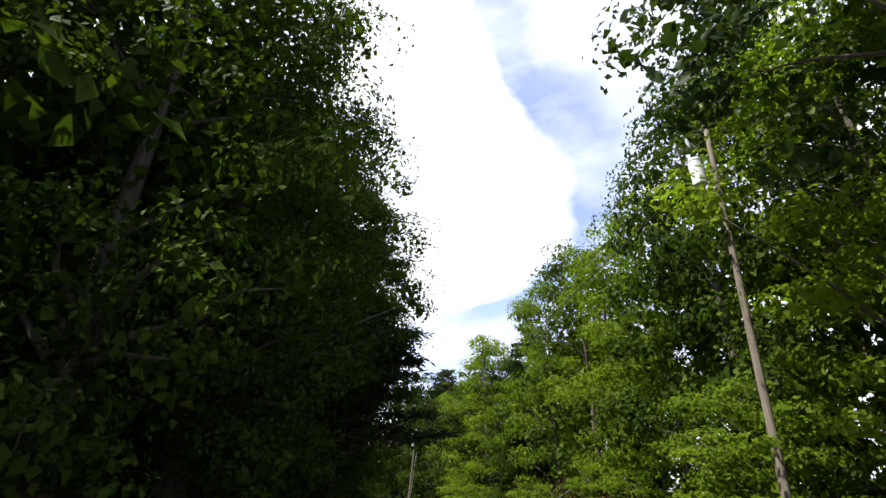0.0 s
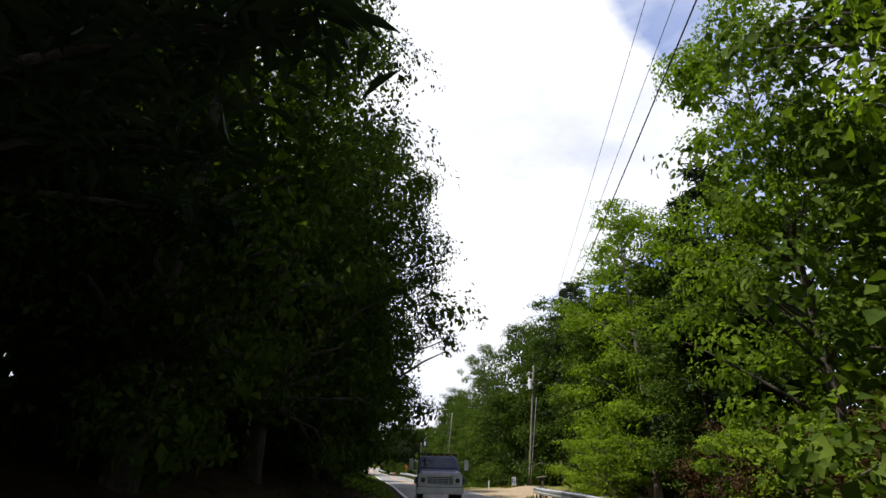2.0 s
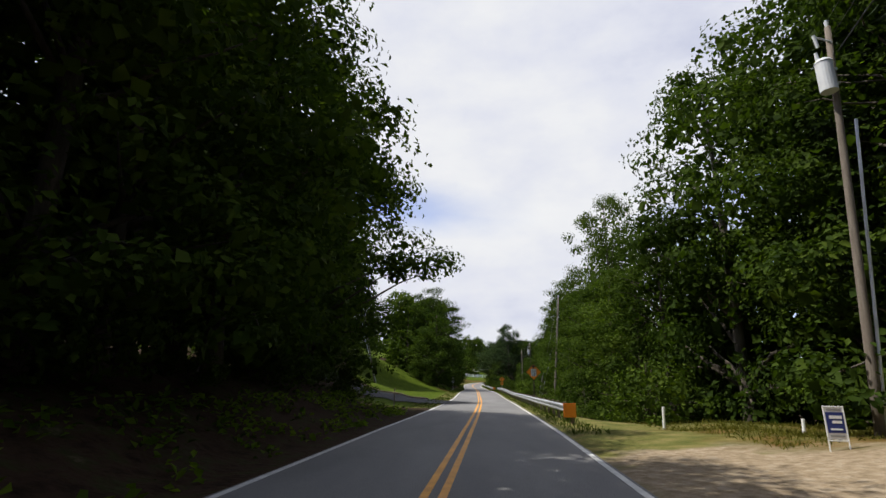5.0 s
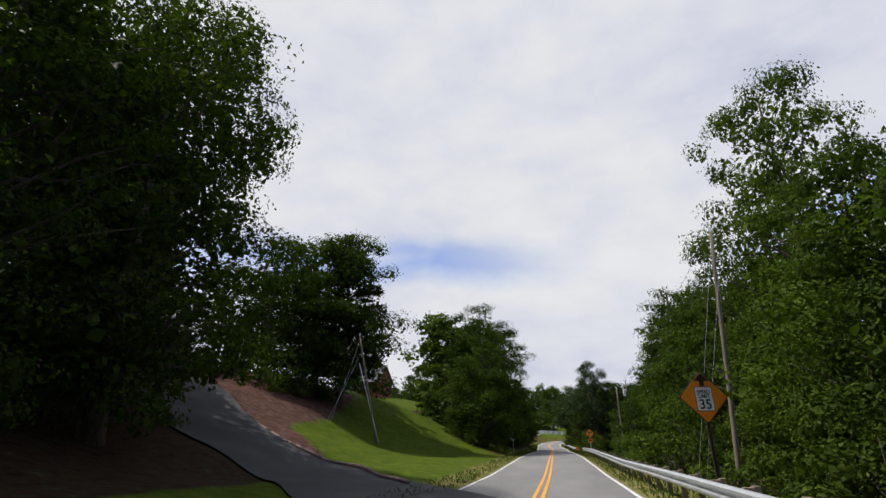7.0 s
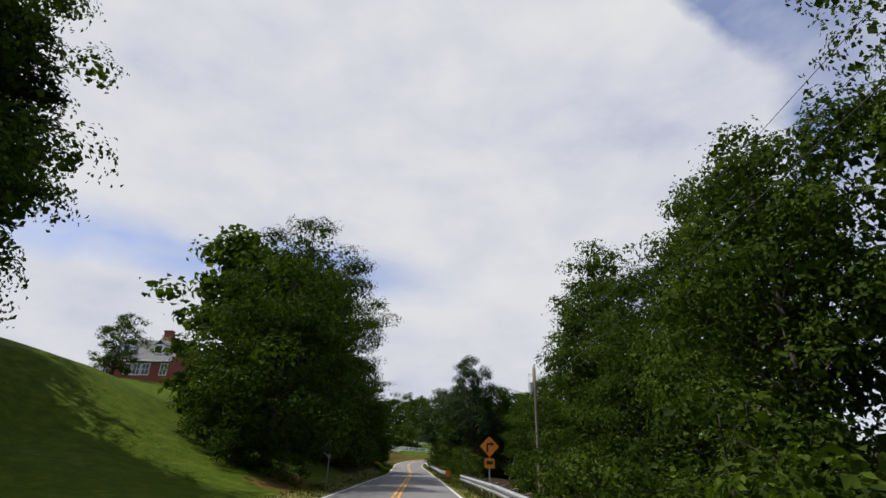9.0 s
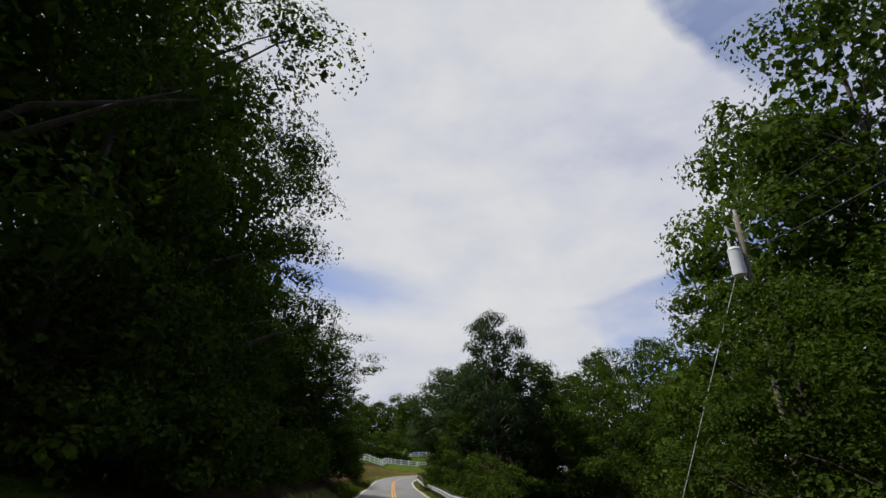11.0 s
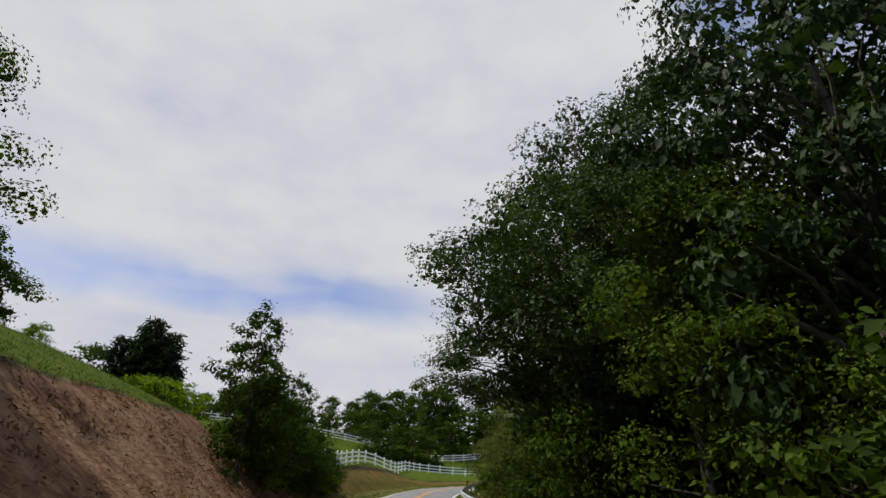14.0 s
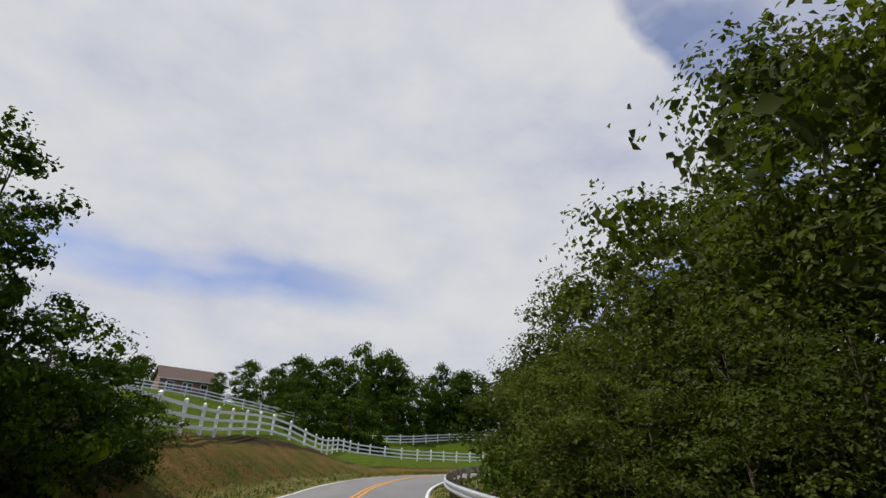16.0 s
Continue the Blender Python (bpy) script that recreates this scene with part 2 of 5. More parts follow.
M["mulch"] = material("mulch", ((0.3, (0.07, 0.03, 0.022)), (0.5, (0.14, 0.065, 0.05)), (0.75, (0.24, 0.13, 0.1))), 1.6, 0.95, fine=14, bump=1.0)
M["curb"] = material("curb", ((0.3, (0.15, 0.1, 0.08)), (0.7, (0.28, 0.21, 0.17))), 3.0, 0.9)
M["stone"] = material("stone", ((0.3, (0.10, 0.085, 0.07)), (0.55, (0.2, 0.175, 0.15)), (0.8, (0.3, 0.27, 0.24))), 3.0, 0.9, fine=26, bump=0.8)
M["cable"] = material("cable", ((0.3, (0.015, 0.015, 0.016)), (0.7, (0.05, 0.05, 0.05))), 5.0, 0.6, bump=0.0)
gl = bpy.data.materials.new("glass_dark")
gl.use_nodes = True
gb = gl.node_tree.nodes["Principled BSDF"]
gb.inputs["Base Color"].default_value, gb.inputs["Roughness"].default_value = (0.012, 0.014, 0.016, 1), 0.04
M["glass"] = gl
M["leaf"] = leaf_material("leaf", (0.015, 0.029, 0.005), (0.041, 0.068, 0.010), (0.100, 0.142, 0.019), 0.3, 0.03)
# paler, more see-through leaf: the sunlit trees' light is put into its colour
M["leaf_bright"] = leaf_material("leaf_bright", (0.050, 0.088, 0.010), (0.118, 0.175, 0.017), (0.20, 0.26, 0.031), 0.5, 0.03)
M["leaf_deep"] = leaf_material("leaf_deep", (0.013, 0.026, 0.008), (0.027, 0.050, 0.013), (0.066, 0.098, 0.027), 0.22, 0.12)
M["leaf_olive"] = leaf_material("leaf_olive", (0.026, 0.038, 0.009), (0.062, 0.077, 0.016), (0.125, 0.142, 0.034), 0.35, 0.06)
M["russet"] = leaf_material("russet", (0.018, 0.011, 0.006), (0.045, 0.026, 0.012), (0.085, 0.055, 0.024), 0.2, 0.03)
M["needle"] = leaf_material("needle", (0.018, 0.03, 0.016), (0.032, 0.05, 0.025), (0.055, 0.075, 0.036), 0.15, 0.05)
M["cedar"] = leaf_material("cedar", (0.014, 0.025, 0.012), (0.025, 0.042, 0.02), (0.04, 0.06, 0.028), 0.2, 0.05)
M["dry_vine"] = leaf_material("dry_vine", (0.05, 0.024, 0.014), (0.14, 0.072, 0.045), (0.25, 0.16, 0.105), 0.2)
M["grass"] = leaf_material("grass", (0.04, 0.07, 0.010), (0.07, 0.105, 0.016), (0.12, 0.14, 0.03), 0.3, 0.05)
M["lot_grass"] = leaf_material("lot_grass", (0.085, 0.095, 0.018), (0.15, 0.145, 0.032), (0.23, 0.195, 0.055), 0.3, 0.05)
M["dry_grass"] = leaf_material("dry_grass", (0.06, 0.05, 0.012), (0.11, 0.08, 0.022), (0.16, 0.115, 0.04), 0.3, 0.05)


# ---- road line and the lie of the land ----
AXIS = [(-84, -76), (-50, -30), (-30, -2.5), (-19.66, 12.1), (-16.33, 16.65), (-13.1, 21.2), (-10.2, 26.0), (-7.93, 31.05), (-6.07, 36.3), (-4.56, 41.5),
        (-3.2, 46.9), (-2.03, 52.25), (-1.43, 58.3), (-1.17, 64.2), (-0.5, 80), (0.05, 96), (0.45, 114), (0.72, 149), (0.84, 166), (0.89, 180), (0.9, 193),
        (0.65, 203), (0.45, 214), (0.2, 224), (0.15, 232), (0.6, 238), (1.6, 243), (3.4, 248), (6.6, 252.6), (11.8, 257), (20, 261.5), (33, 266), (60, 274), (140, 288)]
LEVELS = [(-100, 0.2), (0, 0.12), (30, 0.05), (52, 0.0), (80, 0.0), (96, -0.1), (118, -0.15), (140, 0.1), (170, 0.03), (185, -0.1), (206, 0.2), (214, 0.2), (225, 0.5), (237, 0.95),
          (250, 1.8), (265, 2.8), (280, 3.2), (300, 3.6)]


def smooth_line(points, step=1.0):
    """A Catmull-Rom line through the points, in even steps."""
    p = np.array([points[0], *points, points[-1]], float)
    out = []
    for a, b, c, d in zip(p[:-3], p[1:-2], p[2:-1], p[3:]):
        n = max(2, int(np.linalg.norm(c - b) / step))
        u = np.linspace(0, 1, n, endpoint=False)[:, None]
        out.append(0.5 * (2 * b + (c - a) * u + (2 * a - 5 * b + 4 * c - d) * u**2 + (3 * b - a - 3 * c + d) * u**3))
    return np.vstack([*out, p[-1:]])


LINE = smooth_line(AXIS)
TANG = np.gradient(LINE, axis=0)
TANG /= np.linalg.norm(TANG, axis=1)[:, None]
SIDE = np.stack([TANG[:, 1], -TANG[:, 0]], 1)      # to the right of the way
LZ = np.interp(LINE[:, 1], *zip(*LEVELS))
HALF = 2.85

# cross profiles: station, then (metres beyond the pavement's edge, rise)
LEFT = [
    (-100, ((0, 0), (1, 0.0), (5, 1.8), (10, 2.6), (30, 4), (90, 5))),
    (86, ((0, 0), (1, 0.0), (5, 1.6), (10, 2.4), (30, 4), (90, 6))),
    (94, ((0, 0), (2, 0.0), (7, 0.6), (11, 1.4), (30, 4.6), (90, 8))),
    (106, ((0, 0), (4, 0.1), (8, 0.5), (13, 2.2), (21, 4.2), (90, 11))),
    (120, ((0, 0), (3, 0.1), (7, 0.7), (12, 2.3), (19, 5.2), (40, 9), (90, 14))),
    (135, ((0, 0), (3, 0.05), (7, 0.3), (11, 1.0), (16, 3.9), (22, 6.8), (40, 11), (90, 15))),
    (150, ((0, 0), (2, 0.15), (5, 1.2), (10, 3.2), (16, 6.2), (24, 8), (45, 12), (90, 15))),
    (165, ((0, 0), (1, 0.1), (5, 1.6), (12, 4), (25, 7), (90, 13))),
    (190, ((0, 0), (1, 0.1), (3.4, 2.0), (6, 3.6), (15, 6.2), (30, 10), (90, 16))),
    (212, ((0, 0), (1.2, 0.15), (3.0, 1.6), (5.6, 3.7), (9, 5.3), (15, 7.6), (30, 11), (90, 16))),
    (223, ((0, 0), (1.5, 0.2), (4, 1.8), (7, 3.0), (15, 4.4), (30, 7.2), (90, 13))),
    (236, ((0, 0), (1.2, 0.15), (3.3, 1.8), (4.4, 2.2), (12, 2.9), (30, 6.2), (60, 10), (90, 13))),
    (246, ((0, 0), (1.2, 0.1), (5, 2.15), (7.5, 2.85), (12, 3.2), (22, 4.2), (36, 8.4), (60, 11.5), (90, 14))),
    (253, ((0, 0), (1.5, 0.05), (7, 0.9), (14, 2.0), (22, 2.4), (30, 5.0), (38, 8.4), (60, 12), (90, 14))),
    (262, ((0, 0), (2, 0.05), (12, 0.5), (20, 1.2), (28, 1.6), (34, 4.4), (42, 6.8), (60, 9.5), (90, 12))),
    (320, ((0, 0), (5, 0.2), (30, 2.2), (60, 5), (90, 7))),
]
RIGHT = [
    (-100, ((0, 0), (1.6, 0.0), (5, -0.5), (12, -0.9), (90, -3))),
    (64, ((0, 0), (1.6, 0.0), (5, -0.2), (12, -0.3), (90, -2))),
    (72, ((0, 0), (2, 0.1), (5, 0.42), (14, 0.6), (90, -1))),
    (84, ((0, 0), (5, 0.0), (12, 0.1), (90, -2))),
    (94, ((0, 0), (1.8, 0.0), (5, -0.9), (12, -2), (90, -4))),
    (150, ((0, 0), (1.8, 0.0), (5, -0.6), (12, -1.2), (90, -2))),
    (215, ((0, 0), (1.8, 0.0), (5, -0.3), (12, -0.5), (90, 0))),
    (260, ((0, 0), (2, 0.0), (12, -0.1), (90, 1))),
]


def profile(keys, v, e):
    vs = np.array([k for k, _ in keys], float)
    table = np.array([np.interp(e, *zip(*p)) for _, p in keys])
    n = np.clip(np.searchsorted(vs, v) - 1, 0, len(vs) - 2)
    u = np.clip((v - vs[n]) / (vs[n + 1] - vs[n]), 0, 1)
    u = u * u * (3 - 2 * u)
    i = np.arange(len(e))
    return table[n, i] * (1 - u) + table[n + 1, i] * u


def frame_of(xy):
    """Station index and sideways distance of points."""
    xy = np.atleast_2d(np.asarray(xy, float))
    n = np.empty(len(xy), int)
    for a in range(0, len(xy), 4000):
        n[a:a + 4000] = ((xy[a:a + 4000, None] - LINE[None]) ** 2).sum(-1).argmin(1)
    return n, ((xy - LINE[n]) * SIDE[n]).sum(1)


def heights(xy):
    xy = np.atleast_2d(np.asarray(xy, float))
    n, d = frame_of(xy)
    far = np.linalg.norm(xy - LINE[n], axis=1)
    d = np.where(d < 0, -np.maximum(far, -d), np.maximum(far, d))
    e = np.maximum(np.abs(d) - HALF, 0)
    v = LINE[n, 1]
    z = LZ[n] + np.where(d < 0, profile(LEFT, v, e), profile(RIGHT, v, e))
    rough = 0.10 * np.sin(xy[:, 0] * 0.9 + 1.3 * np.sin(xy[:, 1] * 0.37)) * np.sin(xy[:, 1] * 0.7 + np.sin(xy[:, 0] * 0.5))
    return z + rough * np.clip((e - 1.0) / 4, 0, 1)


def ground_at(x, y):
    return float(heights([(x, y)])[0])


def beside(station, d):
    """The place d metres to the right of the road's middle where that has y = station."""
    n = int(np.abs(LINE[:, 1] - station).argmin())
    return LINE[n] + SIDE[n] * d


# ---- mesh helpers ----
def mesh_of(name, verts, faces, mats, smooth=False):
    me = bpy.data.meshes.new(name)
    me.from_pydata([tuple(v) for v in verts], [], faces)
    for m in mats if isinstance(mats, (list, tuple)) else (mats,):
        me.materials.append(M[m] if isinstance(m, str) else m)
    if smooth:
        me.polygons.foreach_set("use_smooth", [True] * len(me.polygons))
    me.update()
    return me


def part(name, bm, mat, parent=None, label=""):
    me = bpy.data.meshes.new(name)
    bm.to_mesh(me)
    bm.free()
    me.materials.append(M[mat])
    ob = new(name, me)
    if parent is not None:
        ob.parent = parent
    return tagged(ob, label)


def put(name, me, parent=None, label="", at=None):
    ob = new(name, me)
    if parent is not None:
        ob.parent = parent
    if at is not None:
        ob.matrix_basis = at
    return tagged(ob, label)


def thing(name, m, label, category, group="", kind=""):
    ob = new(name)
    ob.empty_display_size = 0.2
    ob.matrix_basis = m
    return tagged(ob, label, category, group, kind)


def box(bm, size, at=(0, 0, 0), bevel=0.0, turn=None):
    r = bmesh.ops.create_cube(bm, size=1)
    vs = r["verts"]
    bmesh.ops.scale(bm, vec=size, verts=vs)
    if bevel:
        es = list({e for v in vs for e in v.link_edges})
        vs = list({v for f in bmesh.ops.bevel(bm, geom=es, offset=bevel, segments=2, affect="EDGES")["faces"] for v in f.verts} | {v for v in vs if v.is_valid})
    if turn is not None:
        bmesh.ops.transform(bm, matrix=turn, verts=vs)
    bmesh.ops.translate(bm, vec=at, verts=vs)
    return bm


def tube(bm, a, b, r1, r2, sides=10, caps=True):
    a, b = Vector(a), Vector(b)
    q = (b - a).to_track_quat("Z", "Y").to_matrix().to_4x4()
    bmesh.ops.create_cone(bm, cap_ends=caps, segments=sides, radius1=r1, radius2=r2, depth=(b - a).length, matrix=Matrix.Translation((a + b) / 2) @ q)
    return bm


def line_tube(points, r, sides=5):
    """Vertices and faces of a round line through points; r may be one radius or one a point."""
    p = np.asarray(points, float)
    r = np.broadcast_to(r, len(p))
    t = np.gradient(p, axis=0)
    t /= np.linalg.norm(t, axis=1)[:, None] + 1e-9
    up = np.where(np.abs(t[:, 2:3]) > 0.9, (1.0, 0, 0), (0, 0, 1.0))
    s = np.cross(t, up)
    s /= np.linalg.norm(s, axis=1)[:, None]
    u = np.cross(s, t)
    a = np.linspace(0, 2 * np.pi, sides, endpoint=False)
    v = (p[:, None] + r[:, None, None] * (np.cos(a)[None, :, None] * s[:, None] + np.sin(a)[None, :, None] * u[:, None])).reshape(-1, 3)
    f = [(i * sides + j, i * sides + (j + 1) % sides, (i + 1) * sides + (j + 1) % sides, (i + 1) * sides + j) for i in range(len(p) - 1) for j in range(sides)]
    f.append(tuple(range(sides - 1, -1, -1)))
    f.append(tuple((len(p) - 1) * sides + j for j in range(sides)))
    return v, f


def strip(name, lo, hi, rise, mat, v0=None, v1=None, step=1):
    """A band of the road between two sideways distances, v0 to v1."""
    sel = np.arange(0, len(LINE), step)
    if v0 is not None:
        sel = sel[(LINE[sel, 1] >= v0) & (LINE[sel, 1] <= v1)]
    cols = np.linspace(lo, hi, 2 if hi - lo < 1 else 9)
    verts = [(*(LINE[i] + SIDE[i] * c), LZ[i] + rise + (0.05 * (1 - (c / HALF) ** 2) if abs(c) <= HALF else 0)) for i in sel for c in cols]
    k = len(cols)
    faces = [(a * k + b, a * k + b + 1, (a + 1) * k + b + 1, (a + 1) * k + b) for a in range(len(sel) - 1) for b in range(k - 1)]
    return mesh_of(name, verts, faces, mat, True)


# ---- ground: one sheet, finer near the road ----
def spaced(lo, hi, near0, near1, fine, coarse):
    a = np.arange(near0, near1, fine)
    b, w, left, right = near1, fine, [], []
    while b < hi:
        right.append(b)
        w = min(w * 1.15, coarse)
        b += w
    b, w = near0 - fine, fine
    while b > lo:
        left.append(b)
        w = min(w * 1.15, coarse)
        b -= w
    return np.array([lo, *left[::-1], *a, *right, hi])


gx, gy = spaced(-2500, 2500, -26, 18, 0.6, 160), spaced(-2500, 2500, 0, 285, 0.9, 160)
GX, GY = np.meshgrid(gx, gy)
gxy = np.stack([GX.ravel(), GY.ravel()], 1)
gz = heights(gxy)
gn, gd = frame_of(gxy)
gz = gz - 0.12 * (np.abs(gd) < HALF - 0.05)
nx = len(gx)
gf = [(j * nx + i, j * nx + i + 1, (j + 1) * nx + i + 1, (j + 1) * nx + i) for j in range(len(gy) - 1) for i in range(nx - 1)]
ground_me = mesh_of("ground", np.column_stack([gxy, gz]), gf, [], True)


def ground_material():
    """Grass, leaf litter, gravel, clay and shoulder soil, mixed by painted weights of the land's own zones."""
    m = bpy.data.materials.new("ground")
    m.use_nodes = True
    t = m.node_tree
    b = t.nodes["Principled BSDF"]
    b.inputs["Roughness"].default_value = 0.95
    b.inputs["Specular IOR Level"].default_value = 0.05
    co = t.nodes.new("ShaderNodeTexCoord")

    def noise_ramp(scale, detail, stops, stretch=(1, 1, 1)):
        mp = t.nodes.new("ShaderNodeMapping")
        mp.inputs["Scale"].default_value = stretch
        n = t.nodes.new("ShaderNodeTexNoise")
        n.inputs["Scale"].default_value, n.inputs["Detail"].default_value, n.inputs["Roughness"].default_value = scale, detail, 0.65
        r = t.nodes.new("ShaderNodeValToRGB")
        while len(r.color_ramp.elements) < len(stops):
            r.color_ramp.elements.new(0.5)
        for e, (p, c) in zip(r.color_ramp.elements, stops):
            e.position, e.color = p, (*c, 1)
        t.links.new(co.outputs["Object"], mp.inputs["Vector"])
        t.links.new(mp.outputs["Vector"], n.inputs["Vector"])
        t.links.new(n.outputs["Fac"], r.inputs["Fac"])
        return r.outputs["Color"]

    kinds = {
        "lawn": noise_ramp(1.6, 12, ((0.3, (0.030, 0.052, 0.005)), (0.5, (0.053, 0.080, 0.006)), (0.72, (0.088, 0.115, 0.012)))),
        "rough": noise_ramp(1.1, 12, ((0.3, (0.06, 0.075, 0.02)), (0.48, (0.12, 0.12, 0.035)), (0.7, (0.21, 0.17, 0.07)))),
        "litter": noise_ramp(2.4, 13, ((0.3, (0.014, 0.009, 0.006)), (0.5, (0.04, 0.024, 0.016)), (0.62, (0.03, 0.034, 0.012)), (0.75, (0.1, 0.07, 0.048)))),
        "gravel": noise_ramp(5.0, 15, ((0.3, (0.16, 0.12, 0.075)), (0.5, (0.27, 0.21, 0.14)), (0.75, (0.38, 0.32, 0.24)))),
        "clay": noise_ramp(1.1, 13, ((0.3, (0.085, 0.036, 0.02)), (0.46, (0.155, 0.085, 0.048)), (0.62, (0.22, 0.14, 0.085)), (0.76, (0.13, 0.11, 0.042))), (1, 1.6, 0.5)),
        "mulch": noise_ramp(2.0, 13, ((0.3, (0.035, 0.017, 0.013)), (0.5, (0.07, 0.036, 0.028)), (0.75, (0.13, 0.085, 0.07)))),
        "straw": noise_ramp(0.8, 12, ((0.32, (0.045, 0.055, 0.010)), (0.45, (0.080, 0.072, 0.016)), (0.6, (0.125, 0.075, 0.022)), (0.74, (0.15, 0.11, 0.04)))),
    }
    colour = kinds["litter"]
    for k, c in kinds.items():
        if k == "litter":
            continue
        w = t.nodes.new("ShaderNodeAttribute")
        w.attribute_name = k
        nz = t.nodes.new("ShaderNodeTexNoise")
        nz.inputs["Scale"].default_value, nz.inputs["Detail"].default_value = 0.9, 8
        t.links.new(co.outputs["Object"], nz.inputs["Vector"])
        ad = t.nodes.new("ShaderNodeMath")
        ad.operation = "ADD"
        t.links.new(w.outputs["Fac"], ad.inputs[0])
        t.links.new(nz.outputs["Fac"], ad.inputs[1])
        mr_ = t.nodes.new("ShaderNodeMapRange")
        mr_.inputs["From Min"].default_value, mr_.inputs["From Max"].default_value = 0.85, 1.15
        t.links.new(ad.outputs[0], mr_.inputs["Value"])
        mx = t.nodes.new("ShaderNodeMix")
        mx.data_type = "RGBA"
        t.links.new(mr_.outputs["Result"], mx.inputs["Factor"])
        t.links.new(colour, mx.inputs["A"])
        t.links.new(c, mx.inputs["B"])
        colour = mx.outputs["Result"]
    t.links.new(colour, b.inputs["Base Color"])
    fn = t.nodes.new("ShaderNodeTexNoise")
    fn.inputs["Scale"].default_value, fn.inputs["Detail"].default_value = 7.0, 10
    t.links.new(co.outputs["Object"], fn.inputs["Vector"])
    bp = t.nodes.new("ShaderNodeBump")
    bp.inputs["Strength"].default_value, bp.inputs["Distance"].default_value = 0.9, 0.08
    t.links.new(fn.outputs["Fac"], bp.inputs["Height"])
    t.links.new(bp.outputs["Normal"], b.inputs["Normal"])
    return m


ground_me.materials.append(ground_material())


def between(a, lo, hi, soft):
    return np.clip((a - lo) / soft + 0.5, 0, 1) * np.clip((hi - a) / soft + 0.5, 0, 1)


gv = LINE[gn, 1]
zones = {
    "lawn": between(gv, 113, 163, 3) * between(gd, -60, -3.2, 1) + between(gv, 96, 113, 2) * between(gd, -9, -3.2, 1) * 0.9
    + between(gv, 192, 300, 6) * between(gd, -60, -8.6, 1.2) + between(gv, 158, 196, 4) * between(gd, -70, -23, 2) + between(gv, 225, 330, 4) * between(gd, -90, -8.0, 2) + between(gv, 235, 330, 8) * between(gd, 3.2, 12, 2) * 0.7,
    "rough": between(gd, 2.6, 5.2, 1.0) + between(gd, -4.6, -2.6, 1.0) * (gv > 96) + between(gv, 70, 86, 3) * between(gd, 4.5, 15, 2) * 0.95
    + between(np.abs(gd), 70, 1e5, 20) * 0.6,
    "gravel": between(gv, 58, 76, 4) * between(gd, 2.7, 8.5, 2.0) + between(gv, 58, 68, 4) * between(gd, 2.7, 16, 2.0),
    "mulch": between(gv, 113.5, 146, 2) * between(gd, -40, -(9.6 + 0.95 * np.clip(gv - 114.5, 0, 6) + 0.22 * np.clip(gv - 120.5, 0, 40)), 1.2),
    "clay": between(gv, 196, 219, 3) * between(gd, -8.4, -4.3, 1.0),
    "straw": between(gv, 219, 262, 4) * between(gd, -7.0, -4.2, 1.4) + between(gv, 74, 84, 3) * between(gd, 5.5, 13, 3) * 0.6 + between(gv, 143, 152, 3) * between(gd, -6.5, -3.6, 1.5) * 0.8,
}
for k, w in zones.items():
    at_ = ground_me.attributes.new(k, "FLOAT", "POINT")
    at_.data.foreach_set("value", np.clip(w, 0, 1).astype(np.float32))
tagged(new("ground", ground_me), "grassy roadside ground with leaf litter, lawn and clay banks", "ground", kind="structure")

tagged(new("road", strip("road", -HALF, HALF, 0.0, "asphalt")), "two-lane grey asphalt country road, weathered", "road", kind="structure")
tagged(new("edge_line", strip("edge_line", 2.66, 2.78, 0.009, "white_paint")), "white painted edge line on the road", "road marking", kind="structure")
tagged(new("edge_line", strip("edge_line", -2.78, -2.66, 0.009, "white_paint")), "white painted edge line on the road", "road marking", kind="structure")
tagged(new("center_line", strip("center_line", -0.17, -0.06, 0.012, "yellow_paint")), "yellow painted centre line on the road", "road marking", kind="structure")
tagged(new("center_line", strip("center_line", 0.06, 0.17, 0.012, "yellow_paint")), "yellow painted centre line on the road", "road marking", kind="structure")


# ---- trees ----
def leaf_mesh(name, centres, size, mat, rng, droop=0.35, slim=0.5, facing=None):
    """Folded leaf blades, four corners each, round the given centres."""
    n = len(centres)
    a = rng.uniform(0, 2 * np.pi, n)
    tilt = rng.normal(-droop, 0.45, n)
    d = np.stack([np.cos(a) * np.cos(tilt), np.sin(a) * np.cos(tilt), np.sin(tilt)], 1)
    up = rng.normal(0, 0.55, (n, 3)) + (0, 0, 1)
    if facing is not None:
        up[:len(facing)] = facing
    s = np.cross(d, up)
    s /= np.linalg.norm(s, axis=1)[:, None] + 1e-9
    if facing is not None:
        d = np.cross(up, s)
        d /= np.linalg.norm(d, axis=1)[:, None] + 1e-9
    u = np.cross(s, d)
    k = (size * rng.uniform(0.65, 1.35, n))[:, None]
    tip, mid = centres + d * k, centres + d * k * 0.52
    w = k * np.broadcast_to(slim, n)[:, None] * 0.5
    lift = u * k * 0.10
    v = np.stack([centres, mid + s * w + lift, tip - u * k * 0.12, mid - s * w + lift], 1).reshape(-1, 3)
    me = bpy.data.meshes.new(name)
    me.vertices.add(4 * n)
    me.vertices.foreach_set("co", v.astype(np.float32).ravel())
    i = np.arange(n) * 4
    tri = np.stack([i, i + 1, i + 2, i, i + 2, i + 3], 1).ravel()
    me.loops.add(len(tri))
    me.loops.foreach_set("vertex_index", tri.astype(np.int32))
    me.polygons.add(2 * n)
    me.polygons.foreach_set("loop_start", (np.arange(2 * n) * 3).astype(np.int32))
    me.update(calc_edges=True)
